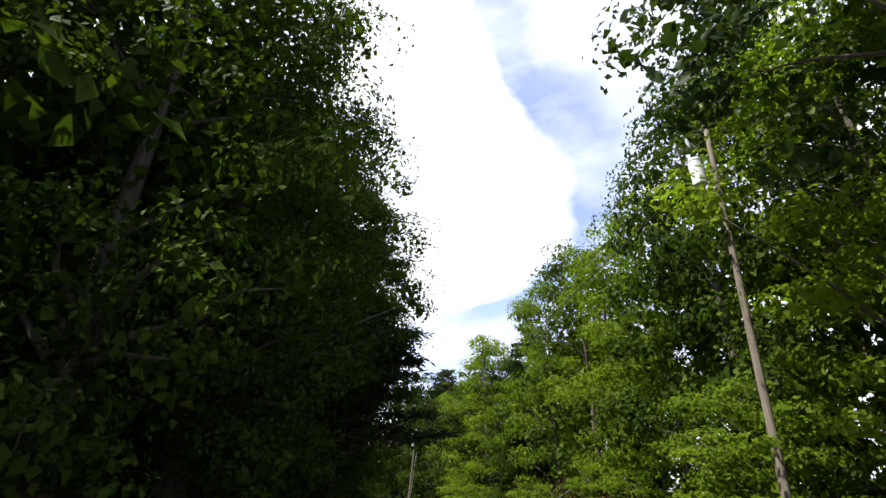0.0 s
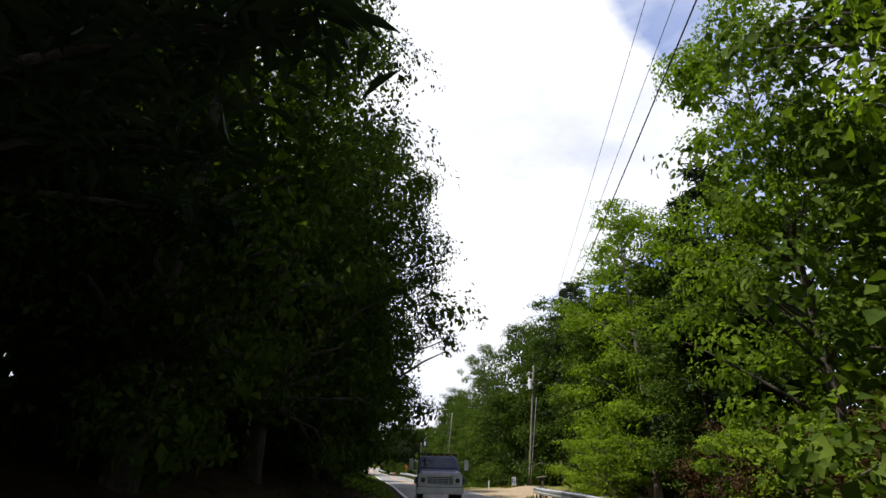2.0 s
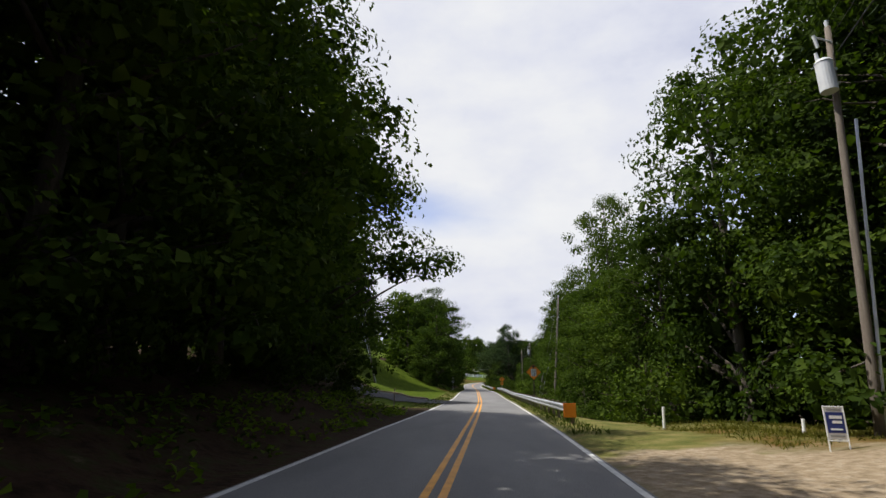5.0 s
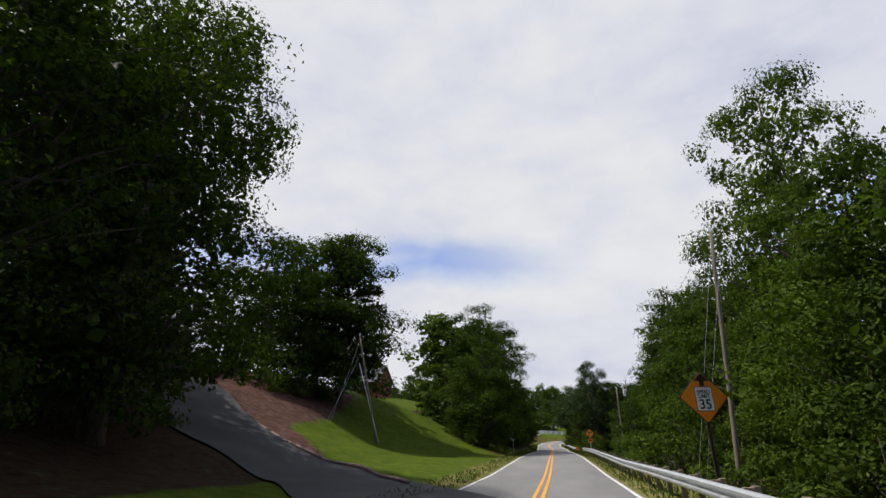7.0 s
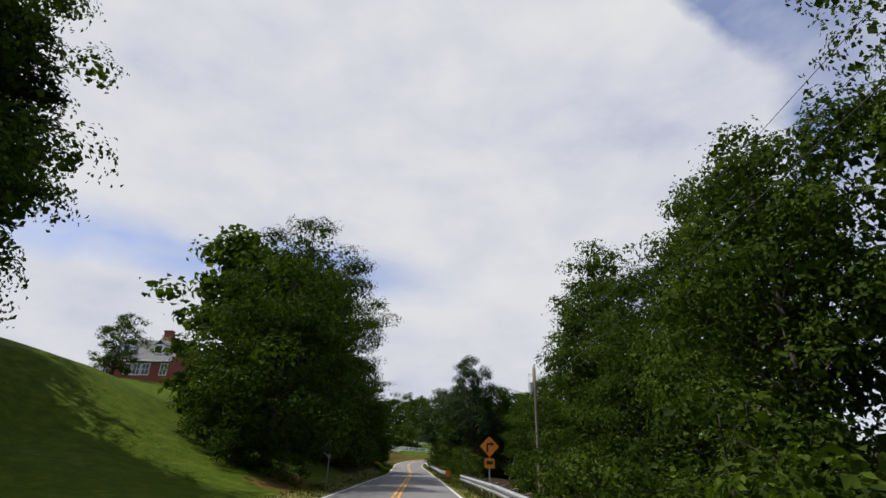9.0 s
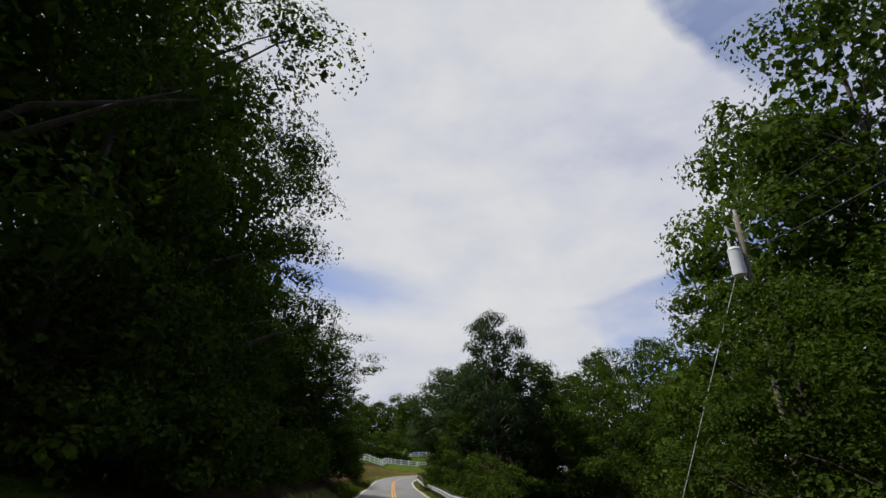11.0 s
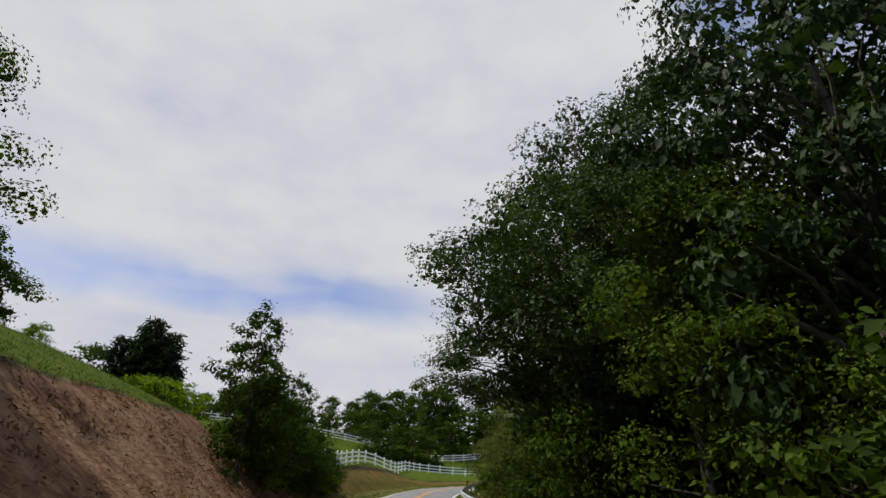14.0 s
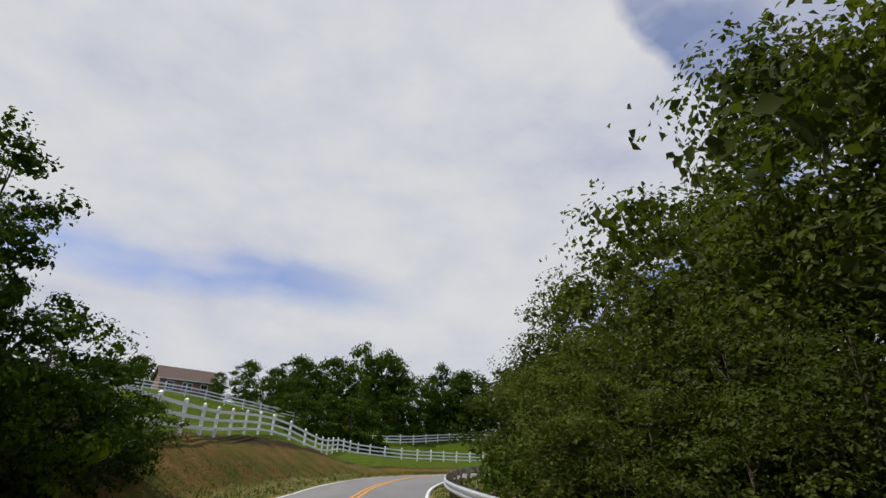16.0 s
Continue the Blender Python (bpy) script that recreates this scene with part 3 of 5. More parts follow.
    me.materials.append(M[mat])
    return me


def boughs(rng, centres, radii, per, flat=0.6):
    """Leaf places and facings on rounded tufts of foliage about the given centres, open below."""
    out, face = [], []
    for c, r in zip(centres, radii):
        n = max(10, int(per * r * r))
        u = rng.normal(size=(n, 3))
        u /= np.linalg.norm(u, axis=1)[:, None]
        u[:, 2] = np.where(u[:, 2] < -0.2, -u[:, 2], u[:, 2])
        a = np.arctan2(u[:, 1], u[:, 0])
        lump = 1 + 0.22 * np.sin(3 * a + c[0] * 9 + 3 * u[:, 2]) + 0.16 * np.sin(5 * a + c[1] * 7)
        shell = np.where(rng.uniform(0, 1, n) < 0.75, rng.uniform(0.82, 1.0, n), rng.uniform(0.3, 1.12, n)) * lump
        out.append(c + u * (r * shell)[:, None] * (1, 1, flat))
        face.append(u * (1, 1, 1.3) + rng.normal(0, 0.42, (n, 3)))
    return np.vstack(out), np.vstack(face)


def tuft_bodies(rng, centres, radii, flat, count=24):
    """Broad inner sprays that close the middle of every tuft."""
    r = np.repeat(np.asarray(radii), count)
    u = rng.normal(size=(len(r), 3))
    u /= np.linalg.norm(u, axis=1)[:, None]
    return np.repeat(centres, count, axis=0) + u * (r * rng.uniform(0.35, 0.72, len(r)))[:, None] * (1, 1, flat), u + rng.normal(0, 0.25, u.shape), r


def wood_mesh(name, rng, height, trunk_r, targets, lean=0.03, start=0.25):
    """A tapered, slightly crooked trunk with limbs that reach to the targets."""
    zs = np.linspace(-0.3, height, 9)
    bend = np.cumsum(rng.normal(0, lean, (9, 2)) * (height / 9), axis=0) * 0.5
    spine = np.column_stack([bend, zs])
    rad = trunk_r * (1 - np.linspace(0, 1, 9) ** 1.1 * 0.86)
    rad[0] *= 1.5
    rad[1] *= 1.05
    verts, faces = line_tube(spine, rad, 8)
    verts, faces = [verts], list(faces)
    base = len(verts[0])
    for tgt in targets:
        z0 = np.clip(tgt[2] - 0.55 * np.hypot(tgt[0], tgt[1]) - rng.uniform(0, 0.8), start * height, height * 0.93)
        p0 = np.array([np.interp(z0, zs, spine[:, 0]), np.interp(z0, zs, spine[:, 1]), z0])
        r0 = float(np.interp(z0, zs, rad)) * 0.45
        u = np.linspace(0, 1, 5)[:, None]
        p = p0 + (tgt - p0) * u + np.array([0, 0, 0.35]) * np.sin(np.pi * u) + rng.normal(0, 0.12, (5, 3)) * np.sin(np.pi * u)
        v, f = line_tube(p, np.linspace(r0, 0.012, 5), 5)
        verts.append(v)
        faces += [tuple(i + base for i in q) for q in f]
        base += len(v)
    return mesh_of(name, np.vstack(verts), faces, "bark", True)


def broadleaf(seed, height, radius, low, clusters, per, leaf, mat, trunk_r, lobes=0.22, shape=1.0, limbs=26, cl=(0.9, 1.7), flat=0.55, core=2.2):
    """Trunk and crown meshes of a broad-leaved tree; low: where the crown begins, as a share of the height."""
    rng = np.random.default_rng(seed)
    z0, z1 = low * height, height
    pts, rads = [], []
    ph = rng.uniform(0, 6.28, 6)
    zm = 0.36 * shape
    while len(pts) < clusters:
        z = rng.uniform(0, 1)
        a = rng.uniform(0, 2 * np.pi)
        env = np.sqrt(max(0.0, 1 - ((z - zm) / (1 - zm)) ** 2)) if z > zm else 0.72 + 0.28 * (z / zm) ** 0.8
        if rng.uniform() > 0.25 + 0.75 * env:
            continue
        env *= 1 + lobes * (np.sin(3 * a + ph[0] + 5 * z) + 0.7 * np.sin(5 * a + ph[1] - 7 * z) + 0.5 * np.sin(9 * z + ph[2] + a))
        r = radius * max(env, 0.1) * 0.94 * rng.uniform(0.2, 1) ** 0.32
        c = np.array([np.cos(a) * r, np.sin(a) * r, z0 + (z1 - z0) * z])
        cr = rng.uniform(*cl)
        c[2] = c[2] - cr * flat * max(0.0, z - 0.5) * 1.6
        pts.append(c)
        rads.append(cr)
    pts = np.array(pts)
    leaves, facing = boughs(rng, pts, rads, per, flat)
    mids, turned, rep_r = tuft_bodies(rng, pts, rads, flat)
    m = int(core * radius * radius * (z1 - z0))
    zc = rng.uniform(0.05, 0.88, m)
    ec = np.where(zc > zm, np.sqrt(np.maximum(0, 1 - ((zc - zm) / (1 - zm)) ** 2)), 0.72 + 0.28 * zc / zm)
    ac = rng.uniform(0, 2 * np.pi, m)
    ec = ec * np.minimum(1.1, 1 + lobes * (np.sin(3 * ac + ph[0] + 5 * zc) + 0.7 * np.sin(5 * ac + ph[1] - 7 * zc) + 0.5 * np.sin(9 * zc + ph[2] + ac)))
    rc = radius * ec * 0.6 * rng.uniform(0, 1, m) ** 0.5
    inner = np.stack([np.cos(ac) * rc, np.sin(ac) * rc, z0 + (z1 - z0) * zc], 1)
    big = min(0.62, leaf * 2.2, max(leaf * 1.2, 0.10 * radius))
    sizes = np.concatenate([np.full(len(leaves), leaf), np.clip(rep_r * 0.32, leaf, leaf * 1.7), np.full(m, big)])
    slim = np.concatenate([np.full(len(leaves), 0.62), np.full(len(mids), 0.85), np.full(m, 0.8)])
    leaves, facing = np.vstack([leaves, mids, inner]), np.vstack([facing, turned])
    order = rng.permutation(len(pts))[:limbs]
    return wood_mesh("trunk", rng, height * 0.93, trunk_r, pts[order], start=max(0.12, low * 0.7)), leaf_mesh("crown", leaves, sizes, mat, rng, 0.35, slim, facing)


def conifer(seed, height, radius, low, whorls, per, leaf, mat, trunk_r, gap=0.25):
    """A pine or cedar: a straight trunk and tiers of reaching boughs tufted with needles."""
    rng = np.random.default_rng(seed)
    tips, leaves = [], []
    for k in range(whorls):
        z = height * (low + (0.985 - low) * (k / (whorls - 1)))
        share = 1 - k / whorls
        for b in range(rng.integers(4, 7)):
            if rng.uniform() < gap:
                continue
            a = rng.uniform(0, 2 * np.pi)
            ln = radius * (share ** 0.55) * rng.uniform(0.6, 1.1) + 0.25
            tip = np.array([np.cos(a) * ln, np.sin(a) * ln, z + rng.uniform(-0.05, 0.22) * ln])
            tips.append(tip)
            m = int(per * ln)
            u = rng.uniform(0.25, 1.0, m) ** 0.7
            c = np.array([0, 0, z]) * (1 - u[:, None]) + tip * u[:, None]
            leaves.append(c + rng.normal(0, 1, (m, 3)) * (0.18 + 0.10 * ln * (1 - u[:, None])) * (1, 1, 0.35))
    return wood_mesh("trunk", rng, height, trunk_r, np.array(tips), 0.008, low * 0.8), leaf_mesh("crown", np.vstack(leaves), leaf, mat, rng, 0.1, 0.22)


KINDS = {
    "oak": [broadleaf(s, 15, 5.2, 0.06, 70, 50, 0.27, "leaf", 0.30, lobes=0.26, core=2.5, cl=(0.9, 1.9)) for s in (1, 2)],
    "fine_oak": [broadleaf(s, 15, 5.2, 0.03, 78, 88, 0.2, "leaf", 0.30, lobes=0.26, core=2.2, cl=(0.8, 1.9)) for s in (5, 26)],
    "fine_tall": [broadleaf(s, 17, 4.2, 0.04, 76, 88, 0.2, "leaf", 0.24, lobes=0.26, shape=0.9, core=2.4, cl=(0.8, 1.8)) for s in (27, 28)],
    "near_oak": [broadleaf(s, 15, 5.0, 0.03, 125, 185, 0.13, "leaf", 0.28, lobes=0.2, core=8, cl=(0.6, 1.35), limbs=34) for s in (45, 46)],
    "bright": [broadleaf(s, 20, 4.2, 0.06, 95, 100, 0.19, "leaf_bright", 0.22, 0.34, limbs=40, flat=0.42, core=1.0) for s in (6, 7)],
    "understory": [broadleaf(s, 6.5, 3.2, 0.06, 42, 120, 0.16, "leaf_bright", 0.09, 0.3, cl=(0.7, 1.3), flat=0.3, core=4) for s in (8, 9)],
    "deep": [broadleaf(10, 15, 5.6, 0.03, 150, 130, 0.165, "leaf_deep", 0.34, 0.18, limbs=50, cl=(0.7, 1.6), core=5.0),
             broadleaf(11, 13.5, 6.2, 0.22, 170, 125, 0.165, "leaf_deep", 0.34, 0.14, shape=1.5, limbs=60, cl=(0.7, 1.5), core=3.5)],
    "reach": [broadleaf(s, 15, 4.6, 0.5, 80, 105, 0.17, "leaf_deep", 0.22, 0.34, limbs=14, cl=(0.6, 1.2), core=1.0) for s in (29,)],
    "bough": [broadleaf(33, 15, 4.6, 0.42, 140, 230, 0.118, "leaf_deep", 0.2, 0.22, limbs=30, cl=(0.6, 1.3), core=6)],
    "back": [broadleaf(s, 16, 5.0, 0.02, 50, 9, 0.6, "leaf", 0.26, 0.2, cl=(1.2, 2.1), limbs=6, core=1.0) for s in (12, 13)],
    "far": [broadleaf(s, 14, 5.5, 0.0, 50, 9, 0.6, "leaf", 0.26, 0.26, cl=(1.2, 2.3), limbs=5, core=0.8) for s in (14, 15)],
    "pine": [conifer(s, 18, 4.2, 0.18, 24, 75, 0.38, "needle", 0.2) for s in (16, 17)],
    "cedar": [conifer(s, 7, 1.9, 0.02, 26, 32, 0.44, "cedar", 0.1, 0.03) for s in (18,)],
    "thicket": [broadleaf(s, 4.2, 2.0, 0.0, 38, 95, 0.13, "leaf", 0.05, 0.34, cl=(0.4, 1.0), limbs=14, core=5) for s in (31, 32)],
    "sapling": [broadleaf(s, 6.2, 1.2, 0.03, 80, 210, 0.11, "leaf", 0.05, 0.2, cl=(0.22, 0.5), core=8) for s in (19, 20)],
    "edge_tree": [broadleaf(s, 8, 3.2, 0.02, 74, 165, 0.115, "leaf_olive", 0.1, 0.24, cl=(0.5, 1.15), limbs=24, core=5) for s in (41, 42)],
    "russet_thicket": [broadleaf(s, 4.6, 1.9, 0.02, 40, 100, 0.13, "russet", 0.05, 0.3, cl=(0.4, 0.95), limbs=16, core=4) for s in (43,)],
    "shrub": [broadleaf(s, 2.4, 1.7, 0.02, 24, 105, 0.13, "leaf", 0.04, 0.32, cl=(0.4, 0.9), limbs=12, core=8) for s in (21, 22, 23)],
    "bright_shrub": [broadleaf(s, 1.7, 1.3, 0.02, 22, 140, 0.12, "leaf_bright", 0.03, 0.3, cl=(0.32, 0.65), limbs=10, core=14) for s in (24, 25)],
}
LABELS = {
    "oak": ("broad green oak tree in full leaf", "tree"),
    "bright": ("sunlit yellow-green hardwood tree with layered boughs", "tree"), "understory": ("low yellow-green maple with layered sunlit leaves", "tree"),
    "fine_oak": ("broad green oak tree in full summer leaf", "tree"), "fine_tall": ("tall green hardwood tree at the edge of the woods", "tree"),
    "near_oak": ("dense small-leaved oak close beside the road", "tree"),
    "reach": ("dark-leaved tree with high branches reaching over the road", "tree"),
    "bough": ("dark-green oak with boughs spreading over the guard rail", "tree"),
    "deep": ("large dark-green oak with dense glossy leaves", "tree"), "back": ("green hardwood tree deep in the woods", "tree"),
    "far": ("distant rounded green tree beyond the pasture", "tree"), "pine": ("tall sparse pine with grey-green needles", "pine tree"),
    "thicket": ("tall leafy green thicket shrub", "shrub"),
    "cedar": ("dense dark conical cedar", "cedar tree"), "sapling": ("slim young tree with small green leaves", "sapling"),
    "edge_tree": ("small-leaved olive-green tree crowding the guard rail", "tree"), "russet_thicket": ("brown-leaved thicket shrub beside the guard rail", "shrub"),
    "shrub": ("leafy green roadside shrub", "shrub"), "bright_shrub": ("small bright-green leafy shrub", "shrub"),
}
GROUPS = {"near_oak": "woodland trees", "fine_oak": "woodland trees", "fine_tall": "woodland trees", "oak": "woodland trees", "bright": "woodland trees", "understory": "understory trees", "deep": "large oaks", "bough": "large oaks", "reach": "woodland trees", "back": "woodland trees",
          "far": "distant trees", "pine": "pines", "cedar": "cedars", "sapling": "saplings", "edge_tree": "rail side trees", "russet_thicket": "roadside shrubs", "thicket": "roadside shrubs", "shrub": "roadside shrubs", "bright_shrub": "roadside shrubs"}
tree_rng = random.Random(7)
made_first = {}
FITTED = ("near_oak", "deep", "far", "edge_tree", "cedar")  # kinds whose scale is meant as given, whatever size the first one has


def tree(kind, x, y, scale=1.0, wide=1.0, turn=None, variant=None, sink=0.1, label="", z=None):
    """One tree on the ground at x, y."""
    pool = KINDS[kind]
    n = tree_rng.randrange(len(pool)) if variant is None else variant % len(pool)
    turn = tree_rng.uniform(0, 360) if turn is None else turn
    m = pose(x, y, (ground_at(x, y) if z is None else z) - sink, 0, 0, turn) @ Matrix.Diagonal((scale * wide, scale * wide, scale, 1))
    if (kind, n) not in made_first:
        name = LABELS[kind][1].replace(" ", "_")
        root = thing(name, m, LABELS[kind][0], LABELS[kind][1], GROUPS[kind])
        put("trunk", pool[n][0], root)
        put("crown", pool[n][1], root)
        made_first[kind, n] = root
    else:
        first = made_first[kind, n]
        if kind in FITTED:
            m = m @ Matrix.Diagonal((1 / first.scale[0], 1 / first.scale[1], 1 / first.scale[2], 1))
        root = copy_thing(first, m)
    return tagged(root, label or LABELS[kind][0], LABELS[kind][1], GROUPS[kind])


def row(kinds, v0, v1, step, d, spread=1.0, scale=(0.85, 1.15), wide=(0.9, 1.1)):
    """Trees along the road between two stations, d metres from its middle."""
    v = v0
    while v < v1:
        p = beside(v + tree_rng.uniform(-0.3, 0.3) * step, d + tree_rng.uniform(-spread, spread))
        tree(tree_rng.choice(kinds), p[0], p[1], tree_rng.uniform(*scale), tree_rng.uniform(*wide))
        v += step * tree_rng.uniform(0.8, 1.2)


# left woods along the first bend and the straight
row(["near_oak"], 6, 36, 5.0, -7.6, 0.2, (1.08, 1.25), (0.8, 0.9))
row(["near_oak"], 39, 55, 5.0, -6.3, 0.2, (1.15, 1.25), (0.72, 0.8))
row(["fine_oak", "fine_tall"], 60, 90, 5.0, -7.8, 0.4, (0.95, 1.05), (0.95, 1.05))
row(["back"], 8, 90, 5, -11.8, 0.6, (0.9, 1.1), (0.9, 1.0))
row(["back"], -6, 92, 5.0, -16, 1.5, (1.0, 1.2), (1.0, 1.15))
row(["shrub"], 10, 92, 2.9, -7.2, 0.6, (0.6, 1.2))
# right woods of the first bend
row(["bright"], 12, 23, 4.8, 9.6, 0.6, (0.72, 0.85))
row(["bright", "bright", "fine_tall"], 25, 48, 4.6, 10.6, 0.6, (1.15, 1.3), (0.78, 0.86))
row(["understory"], 22, 50, 5.0, 7.8, 0.5, (0.6, 0.85))
tree("reach", -9.2, 12.4, 1.05, 1.15)
tree("bright", 10.6, 60.2, 1.2, 1.0, variant=0)
tree("fine_oak", 14.0, 60.0, 1.15, 0.9)
tree("fine_tall", 9.4, 53.0, 0.62)
tree("pine", 12.0, 53.5, 1.05, 1.1, variant=0)
tree("pine", 12.6, 73.2, 0.96, 0.8)
tree("fine_oak", 12.6, 68.4, 0.85, 0.95, variant=1)
tree("bright", 13.8, 72.0, 0.8, 1.1, variant=0)
tree("fine_tall", 11.6, 76.6, 0.85, 1.0, variant=0)
tree("understory", 6.6, 58.6, 0.92, 1.15)
tree("understory", 8.6, 62.8, 0.9, 1.1)
row(["back"], 6, 66, 5.5, 17, 1.5, (0.95, 1.15))
# brown shrubs added to give the brown-red tone inside the woods
for v, d, sc in ((35, 8.6, 0.8), (41, 8.4, 0.95), (45, 7.8, 0.85), (50, 8.6, 1.0)):
    tree("russet_thicket", *beside(v, d), sc, 1.0)
tree("pine", *beside(33.5, -6.0), 0.95, 1.15, variant=1)
# behind the gravel lot
row(["fine_tall", "bright", "fine_oak"], 66, 80, 4.4, 15.4, 0.6, (0.95, 1.1))
tree("fine_tall", 13.8, 82.0, 1.15, 0.95)
tree("fine_oak", 12.6, 89.0, 1.16, 0.85)
for x, y in ((17.0, 84.5), (17.2, 90.5), (16.6, 96.5)):
    tree("oak", x, y, 1.0, 1.0)
tree("bright", 15.2, 77.5, 0.85)
tree("pine", 14.6, 78.5, 1.12, 0.9)
row(["back"], 64, 88, 6, 22, 1.5, (0.9, 1.15))
# right woods of the straight
row(["fine_oak", "fine_tall"], 94, 111, 4.8, 10.8, 0.4, (0.66, 0.78), (0.95, 1.1))
row(["fine_oak", "fine_tall"], 117, 128, 4.8, 13.6, 0.4, (0.66, 0.76), (1.0, 1.15))
row(["fine_oak", "fine_tall"], 130, 143, 4.8, 15.4, 0.4, (0.86, 0.94), (0.85, 0.95))
tree("fine_tall", 13.6, 137.0, 0.9, 0.95, variant=1)
tree("near_oak", 15.8, 121.5, 1.74, 0.62, turn=200, variant=1, label="tall oak standing above the roadside woods")
tree("near_oak", 16.8, 127.6, 1.48, 0.74, variant=1, label="tall oak standing above the roadside woods")
row(["thicket", "shrub"], 88, 145, 3.2, 7.4, 0.6, (0.8, 1.1))
row(["back"], 86, 160, 7.5, 19, 1.5, (0.7, 0.85), (0.9, 1.0))
row(["fine_oak", "fine_tall"], 146, 178, 5.4, 17.2, 0.6, (1.0, 1.14), (0.84, 0.96))
tree("fine_tall", 19.0, 166.5, 1.35, 0.82, variant=0, label="tall hardwood tree beside the transformer pole")
tree("fine_oak", 21.0, 173.5, 1.3, 0.9, variant=1, label="tall oak beside the transformer pole")
for x, y, s in ((10.8, 159.5, 0.5), (10.6, 163.0, 0.42), (13.4, 167.0, 0.5)):
    tree("fine_oak", x, y, s, 1.1)
row(["shrub", "thicket"], 150, 163, 3.0, 9.0, 1.2, (0.7, 1.0))
row(["fine_oak", "fine_tall"], 176, 222, 5.2, 21.0, 1.2, (0.78, 0.9))
row(["back"], 178, 226, 6.0, 27, 1.0, (0.65, 0.8))
# left woods before the clay bank
for x, y, s, k in ((-7.6, 158.0, 1.2, "near_oak"), (-7.1, 163.6, 1.16, "near_oak"), (-7.4, 169.4, 1.1, "near_oak"), (-7.5, 175.4, 1.12, "near_oak")):
    tree(k, x, y, s, 0.85)
row(["back"], 158, 180, 4.0, -13.5, 0.8, (0.95, 1.1))
row(["fine_oak", "fine_tall"], 177, 190, 4.4, -9.9, 0.4, (0.57, 0.66))
row(["back"], 181, 194, 4.2, -15.5, 1.0, (0.75, 0.9), (0.9, 1.0))
row(["back"], 187, 198, 6.0, -20, 1.5, (0.6, 0.75))
row(["shrub"], 164, 196, 1.8, -6.0, 0.6, (1.0, 1.5))
tree("near_oak", -4.9, 188.9, 0.68, 1.24, variant=0, label="dark-green oak leaning over the road at the end of the woods")
tree("near_oak", -4.3, 190.8, 0.48, 1.08, turn=30, variant=1)
for x, y, s in ((-8.6, 187.5, 0.64), (-7.4, 192.4, 0.64), (-7.6, 195.6, 0.46), (-10.6, 195.0, 0.6), (-13.0, 198.0, 0.55)):
    tree("near_oak", x, y, s, 1.15)
for x, y, s in ((-9.6, 198.6, 0.55), (-12.2, 201.4, 0.6), (-16.0, 200.0, 0.6)):
    tree("fine_oak", x, y, s, 1.0)
# the wood's last tree, over the driveway
tree("near_oak", -14.0, 106.2, 1.28, 0.9, variant=0)
tree("fine_oak", -17.8, 110.4, 1.2, 0.92, variant=1)
tree("near_oak", -13.8, 100.0, 1.1, 0.9)
# oaks out of view to the left, added to cast shade on the driveway
for x, y, s in ((-17.0, 103.6, 1.1), (-21.5, 108.0, 1.1), (-24.5, 113.0, 1.0), (-29.0, 118.0, 0.95)):
    tree("oak", x, y, s, 1.0)
for x, y, s in ((-33.0, 126.5, 0.55), (-30.0, 129.0, 0.5), (-36.0, 123.0, 0.6)):
    tree("fine_oak", x, y, s, 1.1)
# lawn trees
tree("fine_oak", -6.3, 149.3, 0.9, 1.0, turn=150, variant=0)
tree("fine_tall", -7.8, 149.0, 0.5, 1.4, turn=20, variant=1)
for x, y in ((-9.4, 148.0), (-7.2, 146.4), (-4.8, 147.2), (-10.2, 150.4)):
    tree("thicket", x, y, 0.72, 1.1)
tree("oak", -36.5, 185.5, 0.55, 1.0)
tree("pine", -19.4, 139.6, 1.05, 1.0, variant=1, label="tall pine rising behind the lawn oaks")
for x, y, s in ((-19.0, 138.6, 1.06), (-22.3, 136.8, 1.2), (-25.6, 135.0, 1.1)):
    tree("fine_oak", x, y, s, 1.0)
for x, y, s in ((-25, 144.5, 0.9), (-29, 141, 0.75), (-41, 126, 0.6)):
    tree("oak", x, y, s, 1.0)
row(["back"], 118, 150, 6, -44, 3, (0.7, 0.9))
row(["shrub"], 122, 140, 4, -24, 3, (0.5, 0.9))
# the big oaks on the right
tree("deep", 9.8, 200.6, 1.17, 0.64, variant=0)
tree("deep", 8.1, 210.3, 1.04, 1.0, variant=1)
tree("deep", 15.0, 206, 0.6, 1.0, variant=0)
tree("bough", 5.6, 210.5, 0.72, 1.36, turn=60, variant=0)
for x, y, s in ((4.9, 208.4, 0.9), (5.6, 206.6, 1.0), (5.2, 210.6, 0.85)):
    tree("thicket", x, y, s, 0.9)
tree("bough", 7.4, 204.0, 1.1, 0.7, turn=160, variant=0)
tree("fine_oak", 14.2, 203.4, 0.8, 1.1)
tree("fine_oak", 12.6, 209.5, 0.72, 1.15)
tree("fine_oak", 9.0, 206.0, 0.42, 1.3)
tree("fine_oak", 11.8, 216.6, 0.7, 1.1, turn=10, variant=1)
tree("fine_oak", 12.6, 212.6, 0.62, 1.1, turn=130, variant=0)
tree("thicket", 7.4, 212.6, 1.1, 1.0, turn=30, variant=1)
tree("fine_oak", 7.0, 201.2, 0.44, 1.05, turn=75, variant=1)
tree("fine_oak", 6.6, 208.2, 0.36, 1.05, turn=200, variant=0)
tree("fine_oak", 8.6, 213.5, 0.42, 1.2)
